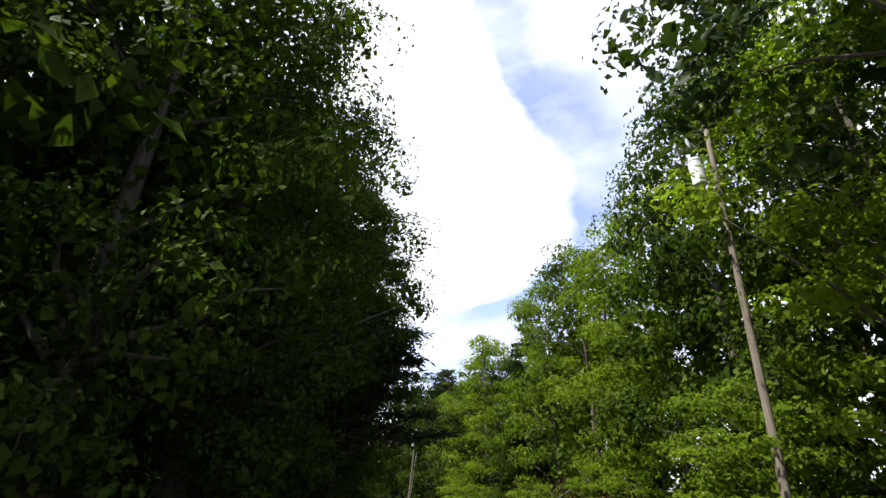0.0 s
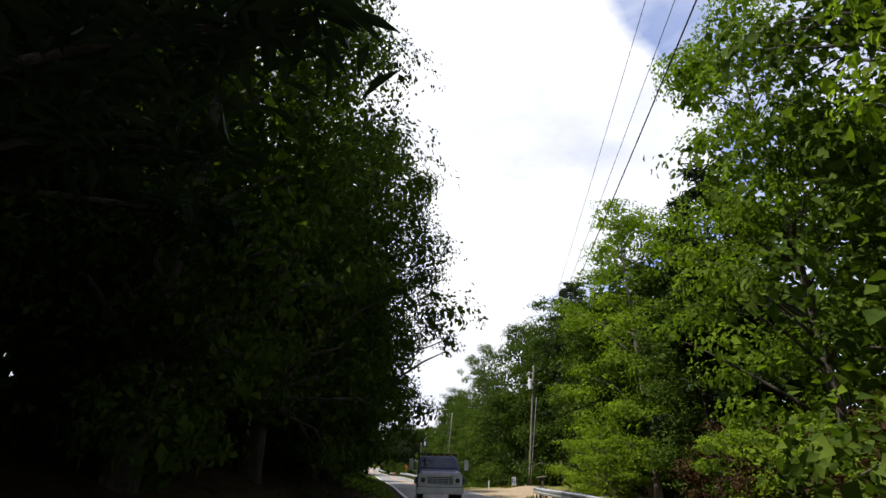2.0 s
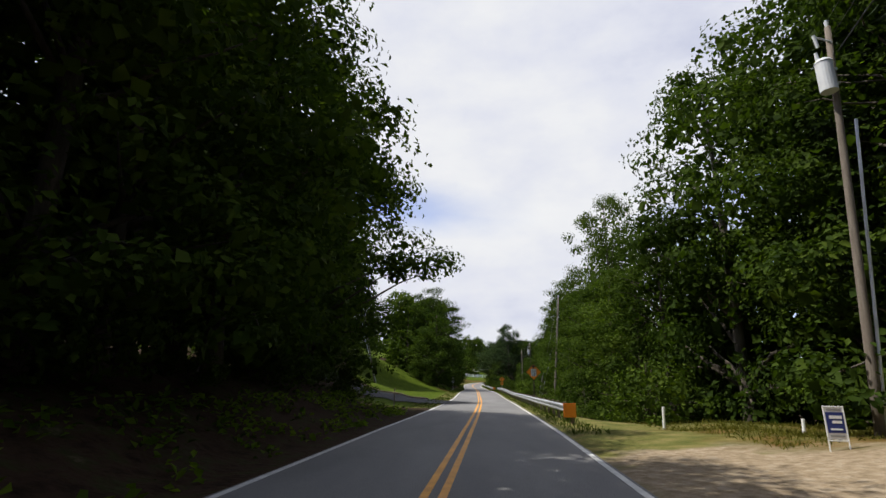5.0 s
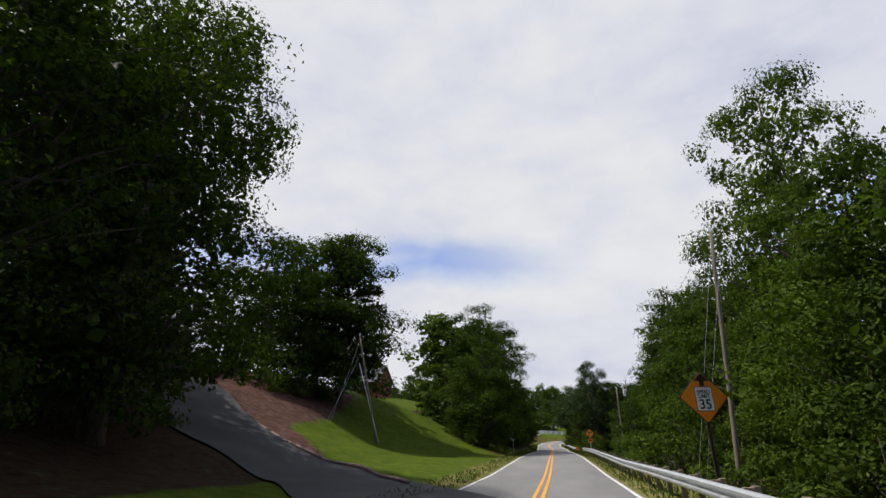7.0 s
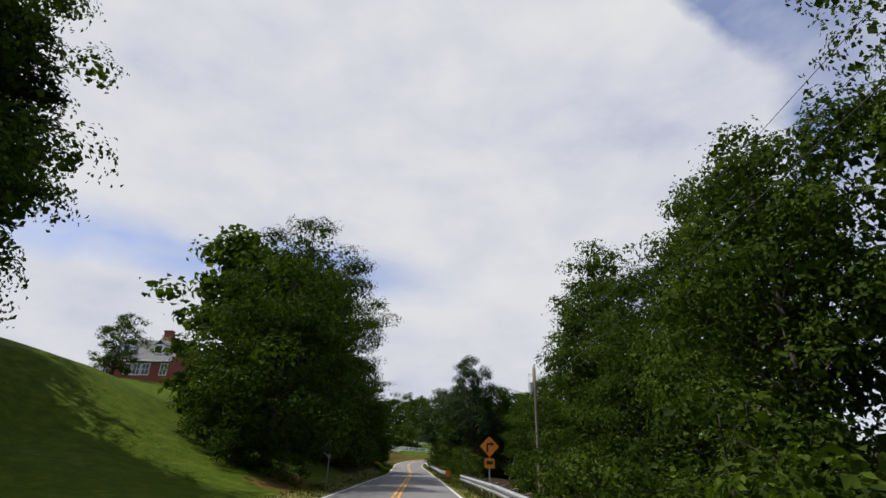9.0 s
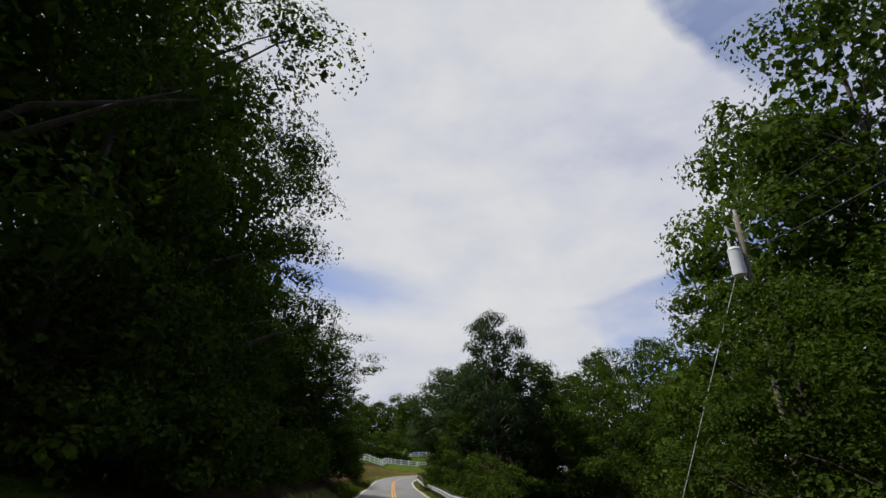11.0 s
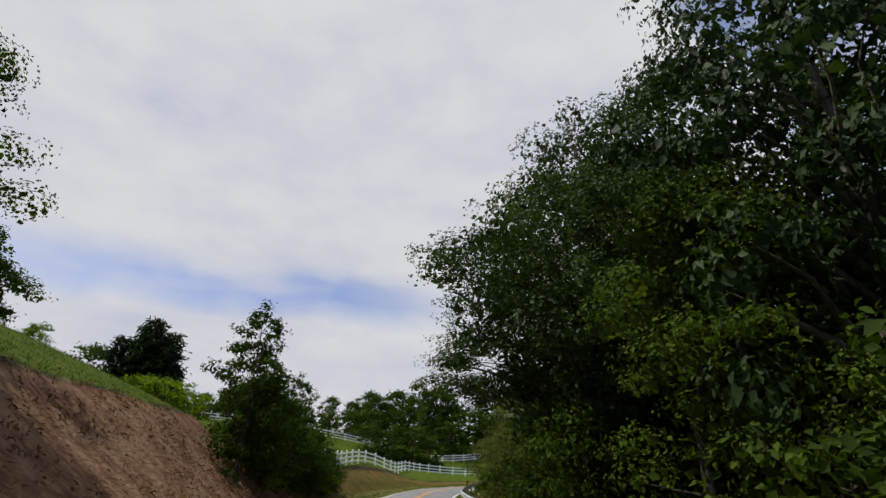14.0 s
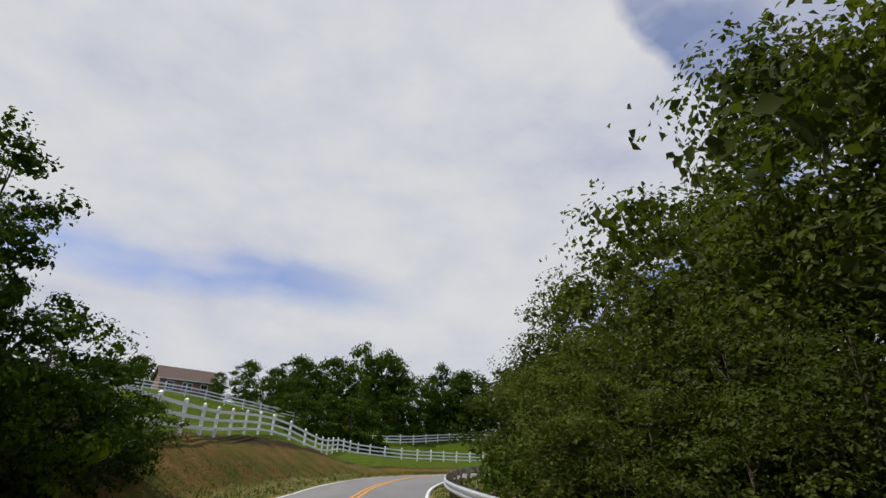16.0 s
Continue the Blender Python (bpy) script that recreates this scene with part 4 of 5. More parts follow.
for x, y, s in ((6.7, 222.0, 0.55), (6.5, 226.0, 0.6), (6.9, 230.5, 0.66), (7.3, 235.0, 0.72)):
    tree("edge_tree", x, y, s, 1.15)
for x, y, s in ((6.2, 219.3, 0.42), (6.3, 224.2, 0.42), (6.6, 228.4, 0.46)):
    tree("edge_tree", x, y, s, 1.2)
row(["thicket"], 190, 226, 2.6, 7.4, 0.6, (0.7, 1.0))
for x, y, s in ((8.4, 196.6, 1.12), (7.4, 197.6, 1.0), (9.6, 196.2, 0.9), (8.8, 195.4, 0.7)):
    tree("thicket", x, y, s, 0.9)
for x, y, s, w in ((9.2, 219.8, 1.15, 1.0), (9.6, 225.0, 1.2, 1.05), (9.6, 231.0, 1.18, 1.1), (10.2, 237.0, 1.15, 1.1), (12.6, 219.0, 2.0, 0.85), (13.6, 225.0, 1.75, 0.88), (14.6, 231.5, 1.6, 0.95)):
    tree("edge_tree", x, y, s, w)
for x, y, s in ((14.6, 226.5, 0.78), (16.5, 233, 0.8), (15.0, 241, 0.56)):
    tree("fine_oak", x, y, s, 1.08)
tree("edge_tree", 11.4, 241.5, 0.95, 1.0, turn=20, variant=0)
row(["thicket"], 227, 244, 2.6, 7.2, 0.5, (0.8, 1.1))
# the clay bank and the slope above it
for x, y, s in ((-4.9, 220.5, 0.6), (-5.0, 222.6, 0.62), (-5.0, 224.6, 0.55), (-4.9, 226.2, 0.5), (-5.1, 227.8, 0.52), (-5.5, 229.2, 0.5)):
    tree("thicket", x, y, s, 1.0)
tree("sapling", -5.1, 211.4, 1.1, 0.98)
tree("sapling", -5.6, 212.4, 0.8, 0.9)
tree("sapling", -6.4, 223.2, 0.9)
row(["thicket"], 212.8, 219.5, 1.4, -5.8, 0.4, (0.95, 1.2))
row(["thicket"], 216, 228.5, 1.0, -6.1, 0.6, (0.62, 0.85))
tree("sapling", -7.4, 220.8, 0.9)
tree("sapling", -7.8, 225.2, 0.72)
row(["bright_shrub"], 213.5, 224, 1.8, -5.8, 0.5, (0.7, 1.0))
for x, y, s in ((-18.2, 223.6, 0.72), (-17.2, 224.4, 0.88), (-16.4, 223.6, 0.92), (-15.6, 224.4, 0.86), (-14.9, 223.4, 0.7), (-16.9, 225.6, 0.84)):
    tree("cedar", x, y, s, 0.9)
for x, y, s in ((-11.4, 215.4, 0.9), (-10.0, 214.6, 0.95), (-9.2, 215.6, 0.8)):
    tree("bright_shrub", x, y, s, 1.2)
tree("oak", -27.0, 221.0, 0.66, 1.0)
tree("oak", -31.0, 217.5, 0.66, 1.0)
tree("understory", -18.5, 217.0, 0.42)
row(["far"], 214, 240, 6, -36, 4, (0.42, 0.55))


# ---- guard rails ----
def rail_profile():
    """Cross section of a W-beam, sideways and up."""
    return [(0.0, -0.155), (0.015, -0.135), (0.075, -0.105), (0.08, -0.06), (0.015, -0.03), (0.005, 0.0), (0.015, 0.03), (0.08, 0.06), (0.075, 0.105), (0.015, 0.135), (0.0, 0.155)]


post_bm = bmesh.new()
box(post_bm, (0.11, 0.16, 0.95), (0, 0, 0.2), 0.008)
POST = bpy.data.meshes.new("post")
post_bm.to_mesh(POST)
post_bm.free()
POST.materials.append(M["post_wood"])
block_bm = bmesh.new()
box(block_bm, (0.15, 0.14, 0.34), (0, 0, 0), 0.008)
BLOCK = bpy.data.meshes.new("spacer_block")
block_bm.to_mesh(BLOCK)
block_bm.free()
BLOCK.materials.append(M["post_wood"])


def guard_rail(v0, v1, d, label, marker_at=None, flare=0.0):
    """A W-beam on posts to the right of the road, from one station to another."""
    sel = np.where((LINE[:, 1] >= v0) & (LINE[:, 1] <= v1))[0]
    p = LINE[sel] + SIDE[sel] * (d + flare * np.clip((np.arange(len(sel)) - len(sel) + 7) / 7, 0, 1)[:, None] ** 2)
    z = np.array([LZ[i] for i in sel]) + 0.55
    origin = Vector((p[0][0], p[0][1], z[0] - 0.55))
    root = thing("guard_rail", Matrix.Translation(origin), label, "guard rail", "guard rails")
    prof = rail_profile()
    k = len(prof)
    verts, faces = [], []
    for j, i in enumerate(sel):
        for a, b in prof:
            q = p[j] - SIDE[i] * a
            verts.append((q[0] - origin.x, q[1] - origin.y, z[j] + b - origin.z))
    for j in range(len(sel) - 1):
        faces += [(j * k + m, j * k + m + 1, (j + 1) * k + m + 1, (j + 1) * k + m) for m in range(k - 1)]
    beam = put("beam", mesh_of("beam", verts, faces, "steel"), root)
    sol = beam.modifiers.new("thickness", "SOLIDIFY")
    sol.thickness = 0.006
    run = np.concatenate([[0], np.cumsum(np.linalg.norm(np.diff(p, axis=0), axis=1))])
    for r in np.arange(0.3, run[-1], 1.905):
        j = int(np.clip(np.searchsorted(run, r) - 1, 0, len(sel) - 2))
        u = (r - run[j]) / (run[j + 1] - run[j])
        q = p[j] * (1 - u) + p[j + 1] * u
        i = sel[j]
        ang = math.degrees(math.atan2(SIDE[i][1], SIDE[i][0]))
        zz = z[j] * (1 - u) + z[j + 1] * u
        a = q + SIDE[i] * 0.22
        put("post", POST, root, at=Matrix.Translation(-origin) @ pose(a[0], a[1], zz - 0.48, 0, 0, ang))
        c = q + SIDE[i] * 0.085
        put("spacer_block", BLOCK, root, at=Matrix.Translation(-origin) @ pose(c[0], c[1], zz, 0, 0, ang))
    end = bmesh.new()
    box(end, (0.1, 0.3, 0.34), (0, 0, 0), 0.03)
    e = put("end_shoe", bpy.data.meshes.new("end_shoe"), root)
    end.to_mesh(e.data)
    end.free()
    e.data.materials.append(M["steel"])
    j = 0 if marker_at else len(sel) - 1
    ang = math.degrees(math.atan2(SIDE[sel[j]][1], SIDE[sel[j]][0]))
    e.matrix_basis = Matrix.Translation(-origin) @ pose(p[j][0], p[j][1], z[j], 0, 0, ang)
    if marker_at:
        bm = bmesh.new()
        box(bm, (0.46, 0.05, 0.5), (0, 0, 0), 0.01)
        mk = part("marker_panel", bm, "orange", root, "orange reflective end marker")
        mk.matrix_basis = Matrix.Translation(-origin) @ pose(p[0][0] + 0.05, p[0][1] - 0.2, z[0] - 0.05, 0, 0, ang)
    return root


guard_rail(2, 61.5, 4.0, "galvanised steel guard rail on wooden posts beside the woods", flare=0.9)
guard_rail(83.5, 156, 3.55, "galvanised guard rail with an orange end marker", True)
guard_rail(170, 252, 3.5, "galvanised guard rail following the bend, orange end marker", True)


# ---- utility poles and cables ----
def utility_pole(x, y, top, label, transformer=None, lean=(0.0, 0.0), conduit=False, side=1.0):
    g = ground_at(x, y)
    root = thing("utility_pole", Matrix.Translation((x, y, g)), label, "utility pole", "utility poles")
    h = top - g
    pts = [(lean[0] * u, lean[1] * u, -0.4 + (h + 0.4) * u) for u in np.linspace(0, 1, 7)]
    put("pole", mesh_of("pole", *line_tube(pts, np.linspace(0.105, 0.07, 7), 14), "pole_wood", True), root)
    if conduit:
        put("conduit", mesh_of("conduit", *line_tube([(0.125 + lean[0] * u, -0.06 + lean[1] * u, 0.1 + (h * 0.72) * u) for u in np.linspace(0, 1, 5)], 0.035, 8), "grey_paint", True), root, "pale grey conduit")
    if transformer:
        tz = transformer - g
        u = tz / h
        cx = lean[0] * u - 0.30 * side
        bm = bmesh.new()
        tube(bm, (cx, 0, tz - 0.42), (cx, 0, tz + 0.38), 0.19, 0.19, 20)
        tube(bm, (cx, 0, tz + 0.38), (cx, 0, tz + 0.46), 0.205, 0.16, 20)
        tank = part("transformer_tank", bm, "grey_paint", root, "grey cylindrical transformer tank")
        bm = bmesh.new()
        tube(bm, (cx - 0.08, 0.05, tz + 0.44), (cx - 0.1, 0.05, tz + 0.72), 0.05, 0.035, 10)
        part("bushing", bm, "grey_paint", tank)
        bm = bmesh.new()
        box(bm, (0.2, 0.08, 0.06), (lean[0] * u - 0.12 * side, 0, tz + 0.2))
        box(bm, (0.2, 0.08, 0.06), (lean[0] * u - 0.12 * side, 0, tz - 0.2))
        part("bracket", bm, "steel", root)
        bm = bmesh.new()
        tube(bm, (lean[0] * u + 0.02, 0, tz + 1.0), (lean[0] * u - 0.35 * side, 0, tz + 1.15), 0.025, 0.02, 8)
        tube(bm, (lean[0] * u - 0.35 * side, 0, tz + 0.85), (lean[0] * u - 0.4 * side, 0, tz + 1.2), 0.04, 0.04, 8)
        part("fuse_cutout", bm, "grey_paint", root)
    bm = bmesh.new()
    tube(bm, (lean[0], lean[1], h - 0.02), (lean[0], lean[1], h + 0.2), 0.045, 0.06, 10)
    part("insulator", bm, "grey_paint", root)
    return Vector((x + lean[0], y + lean[1], top + 0.16))


def cable(a, b, sag, r, name="power_cable", label="black overhead power cable strung between poles", mat="cable"):
    a, b = Vector(a), Vector(b)
    pts = [tuple((a.lerp(b, u) - Vector((0, 0, 4 * sag * u * (1 - u)))) - a) for u in np.linspace(0, 1, 25)]
    ob = put(name, mesh_of(name, *line_tube(pts, r, 6), mat, True), at=Matrix.Translation(a))
    tagged(ob, label, "cable", "overhead cables")


POLE0 = utility_pole(-7.7, 18.7, 12.4, "weathered wooden utility pole with a grey transformer", 10.1, (0.8, -0.4))
POLE1 = utility_pole(7.96, 75.4, 10.5, "wooden utility pole with transformer and pale conduit", 8.9, (1.0, 0.2), True)
POLE2 = utility_pole(7.46, 113.6, 9.8, "leaning weathered wooden utility pole with guy wires", None, (0.85, -0.4))
POLE3 = utility_pole(8.4, 151.5, 6.9, "slim dark wooden utility pole beyond the guard rail")
POLE4 = utility_pole(11.3, 164.8, 9.2, "wooden utility pole with a grey transformer among trees", 7.6, (0.1, 0.0))
POLEL = utility_pole(-13.6, 134.2, 10.6, "slim utility pole on the lawn with pale conduit", None, (-2.1, 0.0), True)
for dz, dx, r in ((0.0, 0.0, 0.008), (-0.4, 0.75, 0.009), (-0.9, 1.1, 0.02)):
    cable(POLE0 + Vector((dx, 0, dz)), POLE1 + Vector((dx * 0.1, 0, dz)), 0.5, r)
for p, h in ((POLE0, 1.15),):
    bm = bmesh.new()
    box(bm, (2 * h + 0.3, 0.1, 0.12), (0, 0.12, 0), 0.01)
    for dx in (-h, 0.4 * h, h):
        tube(bm, (dx, 0.12, 0.06), (dx, 0.12, 0.2), 0.04, 0.03, 8)
    arm = part("crossarm", bm, "pole_wood", [o for o in bpy.data.objects if o.name.startswith("utility_pole") and (o.matrix_basis.translation.xy - p.xy).length < 1.5][0], "weathered wooden crossarm")
    arm.matrix_basis = Matrix.Translation(p - arm.parent.matrix_basis.translation - Vector((0, 0, 0.5)))
for dz, r in ((0.0, 0.007), (-0.8, 0.007), (-1.4, 0.012)):
    cable(POLE2 + Vector((0, 0, dz * 0.9)), POLE3 + Vector((0, 0, dz * 0.9)), 0.7, r)
    cable(POLE3 + Vector((0, 0, dz * 0.9)), POLE4 + Vector((0, 0, dz)), 0.3, r)
cable(POLEL - Vector((0, 0, 0.8)), (-16.6, 131.0, ground_at(-16.6, 131.0)), 0.0, 0.007, "guy_wire", "thin steel guy wire from pole to lawn", "steel")
cable(POLEL - Vector((0, 0, 2.2)), (-16.9, 131.2, ground_at(-16.9, 131.2)), 0.0, 0.006, "guy_wire", "thin steel guy wire from pole to lawn", "steel")
for k in range(2):
    cable(POLE2 - Vector((0, 0, 0.3 + 1.6 * k)), (5.7 + 0.3 * k, 112.2 + 0.2 * k, ground_at(5.7 + 0.3 * k, 112.2 + 0.2 * k)), 0.0, 0.004, "guy_wire", "thin steel guy wire from pole to ground", "steel")
gw = POLE4 - Vector((0, 0, 1.2))
cable(gw, (9.4, 168.5, ground_at(9.4, 168.5)), 0.0, 0.011, "guy_wire", "pale guarded guy wire beside the pole", "grey_paint")


# ---- signs ----
def words(text, size, parent, at, mat="black", name="lettering"):
    cu = bpy.data.curves.new(name, "FONT")
    cu.body, cu.size, cu.align_x, cu.align_y, cu.extrude = text, size, "CENTER", "CENTER", 0.002
    cu.offset = size * 0.012
    tmp = bpy.data.objects.new("text_source", cu)
    scene.collection.objects.link(tmp)
    bpy.context.view_layer.update()
    me = bpy.data.meshes.new_from_object(tmp.evaluated_get(bpy.context.evaluated_depsgraph_get()))
    bpy.data.objects.remove(tmp)
    bpy.data.curves.remove(cu)
    me.materials.clear()
    me.materials.append(M[mat])
    return put(name, me, parent, at=at)


def plate(w, h, t, corner, mat, name, parent, at, turn=0.0, label=""):
    """An upright plate in x and z with rounded corners, its face to -y."""
    bm = bmesh.new()
    ring = []
    for cx, cz, a0 in ((w / 2 - corner, h / 2 - corner, 0), (-w / 2 + corner, h / 2 - corner, 90), (-w / 2 + corner, -h / 2 + corner, 180), (w / 2 - corner, -h / 2 + corner, 270)):
        for k in range(5):
            a = radians(a0 + 22.5 * k)
            ring.append(bm.verts.new((cx + corner * math.cos(a), -t / 2, cz + corner * math.sin(a))))
    f = bm.faces.new(ring)
    ex = bmesh.ops.extrude_face_region(bm, geom=[f])
    bmesh.ops.translate(bm, vec=(0, t, 0), verts=[v for v in ex["geom"] if isinstance(v, bmesh.types.BMVert)])
    bmesh.ops.recalc_face_normals(bm, faces=bm.faces[:])
    ob = part(name, bm, mat, parent, label)
    ob.matrix_basis = Matrix.Translation(at) @ pose(0, 0, 0, 0, turn, 0)
    return ob


UP = pose(0, 0, 0, 90, 0, 0)
# speed warning diamond
sx, sy = 4.68, 105.7
sg = ground_at(sx, sy)
sign = thing("warning_sign", pose(sx, sy, sg, 0, 0, 15) @ Matrix.Scale(1.1, 4), "orange diamond warning sign with speed limit panel on post", "road sign")
bm = bmesh.new()
box(bm, (0.07, 0.04, 3.0), (0, 0.04, 1.3), 0.005)
box(bm, (0.015, 0.05, 3.0), (0.03, 0.02, 1.3))
part("post", bm, "dark_metal", sign)
cz = (2.36 - sg) / 1.1
plate(0.84, 0.84, 0.012, 0.05, "black", "border", sign, (0, -0.004, cz), 45)
panel = plate(0.80, 0.80, 0.012, 0.05, "orange", "panel", sign, (0, -0.009, cz), 45, "orange diamond panel")
arrow = bmesh.new()
av = [arrow.verts.new(v) for v in ((-0.055, -0.018, cz + 0.24), (0.055, -0.018, cz + 0.24), (0.055, -0.018, cz + 0.36), (0.19, -0.018, cz + 0.36), (0, -0.018, cz + 0.545), (-0.19, -0.018, cz + 0.36), (-0.055, -0.018, cz + 0.36))]
arrow.faces.new(av)
part("arrow", arrow, "black", sign)
plate(0.42, 0.54, 0.006, 0.03, "black", "inner_border", sign, (0, -0.017, cz - 0.04))
plate(0.395, 0.515, 0.006, 0.025, "sign_white", "speed_panel", sign, (0, -0.020, cz - 0.04), 0, "white speed limit panel")
for text, size, z in (("SPEED", 0.115, 0.15), ("LIMIT", 0.115, 0.055), ("35", 0.30, -0.13)):
    words(text, size, sign, Matrix.Translation((0, -0.026, cz - 0.04 + z)) @ UP)

# curve warning diamond with a plate below
cx_, cy_ = 4.35, 142.6
cg = ground_at(cx_, cy_)
turn_sign = thing("warning_sign", pose(cx_, cy_, cg, 0, 0, 2), "orange diamond curve sign with an advisory plate, on a post", "road sign")
bm = bmesh.new()
box(bm, (0.06, 0.04, 2.5), (0, 0.04, 1.1), 0.005)
part("post", bm, "steel", turn_sign)
tz_ = 2.1 - cg
plate(0.58, 0.58, 0.012, 0.04, "black", "border", turn_sign, (0, -0.004, tz_), 45)
plate(0.55, 0.55, 0.012, 0.04, "orange", "panel", turn_sign, (0, -0.009, tz_), 45)
bm = bmesh.new()
for v in (((-0.12, -0.22), (-0.05, -0.22), (-0.05, 0.06), (-0.12, 0.13)), ((-0.12, 0.13), (-0.05, 0.06), (0.08, 0.06), (0.08, 0.13)), ((0.06, 0.0), (0.2, 0.095), (0.06, 0.19))):
    bm.faces.new([bm.verts.new((a, -0.018, tz_ + b)) for a, b in v])
part("arrow", bm, "black", turn_sign)
plate(0.4, 0.36, 0.012, 0.03, "orange", "advisory_plate", turn_sign, (0, -0.004, tz_ - 0.62), 0)
bm = bmesh.new()
box(bm, (0.26, 0.004, 0.13), (0, -0.013, tz_ - 0.6))
part("advisory_bars", bm, "black", turn_sign)

# back of a diamond sign on the far side
bx, by = beside(151.5, -4.2)
bg_ = ground_at(bx, by)
back_sign = thing("warning_sign", pose(bx, by, bg_, 0, 0, 180), "back of a grey diamond road sign on a steel post", "road sign")
bm = bmesh.new()
box(bm, (0.06, 0.04, 2.3), (0, 0.03, 1.0), 0.005)
part("post", bm, "steel", back_sign)
plate(0.76, 0.76, 0.01, 0.05, "sign_grey", "panel", back_sign, (0, 0, 2.0 - bg_), 45)

# yard sign in a white frame
rx_, ry_ = 6.2, 74.0
rg = ground_at(rx_, ry_)
yard = thing("yard_sign", pose(rx_, ry_, rg, 0, 0, -14) @ Matrix.Diagonal((0.62, 0.8, 0.78, 1)), "white framed yard sign with a dark blue band, on grass", "yard sign")
for sx_ in (-0.25, 0.25):
    bm = bmesh.new()
    box(bm, (0.03, 0.03, 1.05), (sx_, 0, 0.45), 0.004)
    part("leg", bm, "vinyl", yard)
for z in (0.95, 0.2):
    bm = bmesh.new()
    box(bm, (0.5, 0.03, 0.03), (0, 0, z), 0.004)
    part("crossbar", bm, "vinyl", yard)
bm = bmesh.new()
box(bm, (0.46, 0.012, 0.70), (0, 0, 0.58))
board = part("board", bm, "sign_white", yard)
bm = bmesh.new()
box(bm, (0.44, 0.006, 0.46), (0, -0.011, 0.60))
part("band", bm, "sign_blue", yard, "dark blue band")
for w, h, x, z in ((0.32, 0.07, 0.02, 0.72), (0.24, 0.06, 0.04, 0.61), (0.30, 0.04, 0.0, 0.45)):
    bm = bmesh.new()
    box(bm, (w, 0.004, h), (x, -0.017, z))
    part("lettering_bar", bm, "sign_white", yard)
for z, h in ((0.30, 0.04), (0.88, 0.04)):
    bm = bmesh.new()
    box(bm, (0.36, 0.004, h), (0, -0.01, z))
    part("text_bar", bm, "sign_grey", yard)

# mailbox at the gravel drive
mx_, my_ = 5.2, 64.6
mg = ground_at(mx_, my_)
mail = thing("mailbox", pose(mx_, my_, mg, 0, 0, 8), "dark mailbox on a wooden post beside the gravel drive", "mailbox")
bm = bmesh.new()
box(bm, (0.11, 0.11, 1.35), (0, 0, 0.5), 0.01)
part("post", bm, "post_wood", mail)
bm = bmesh.new()
box(bm, (0.5, 0.17, 0.2), (-0.06, 0, 1.18), 0.02)
part("box", bm, "black", mail)
bm = bmesh.new()
box(bm, (0.66, 0.26, 0.035), (-0.04, 0, 1.32), 0.005, pose(0, 0, 0, 0, -6, 0))
part("board", bm, "post_wood", mail)

# box on the shaded bank
ux, uy = -5.1, 196.9
ug = ground_at(ux, uy)
cabinet = thing("utility_box", pose(ux, uy, ug - 0.1, 0, 0, 6), "dark brown utility box with a flat lid, on the shaded bank", "utility box")
bm = bmesh.new()
box(bm, (0.8, 0.62, 1.05), (0, 0, 0.55), 0.02)
part("body", bm, "dark_metal", cabinet)
bm = bmesh.new()
box(bm, (0.86, 0.68, 0.07), (0, 0, 1.11), 0.015)
part("lid", bm, "dark_metal", cabinet)
bm = bmesh.new()
box(bm, (0.62, 0.02, 0.72), (0, -0.32, 0.6), 0.008)
door_ = part("door", bm, "dark_metal", cabinet)
bm = bmesh.new()
box(bm, (0.03, 0.04, 0.14), (0.24, -0.345, 0.62), 0.008)
part("handle", bm, "steel", door_)
bm = bmesh.new()
box(bm, (0.95, 0.78, 0.14), (0, 0, 0.03), 0.02)
part("plinth", bm, "curb", cabinet)

# delineator posts by the lot and the lawn
for x, y, h, mat, lab in ((6.4, 83.0, 0.75, "vinyl", "short white plastic marker post in the grass"), (9.0, 79.5, 0.45, "vinyl", "short white marker stake by the woods"), (-4.9, 94.0, 1.15, "post_wood", "dark slim wooden stake beside the road")):
    bm = bmesh.new()
    tube(bm, (0, 0, -0.2), (0, 0, h), 0.05 if h < 1 else 0.035, 0.045 if h < 1 else 0.03, 10)
    ob = part("marker_post", bm, mat)
    ob.matrix_basis = pose(x, y, ground_at(x, y), 3, 2, 0)
    tagged(ob, lab, "marker post")


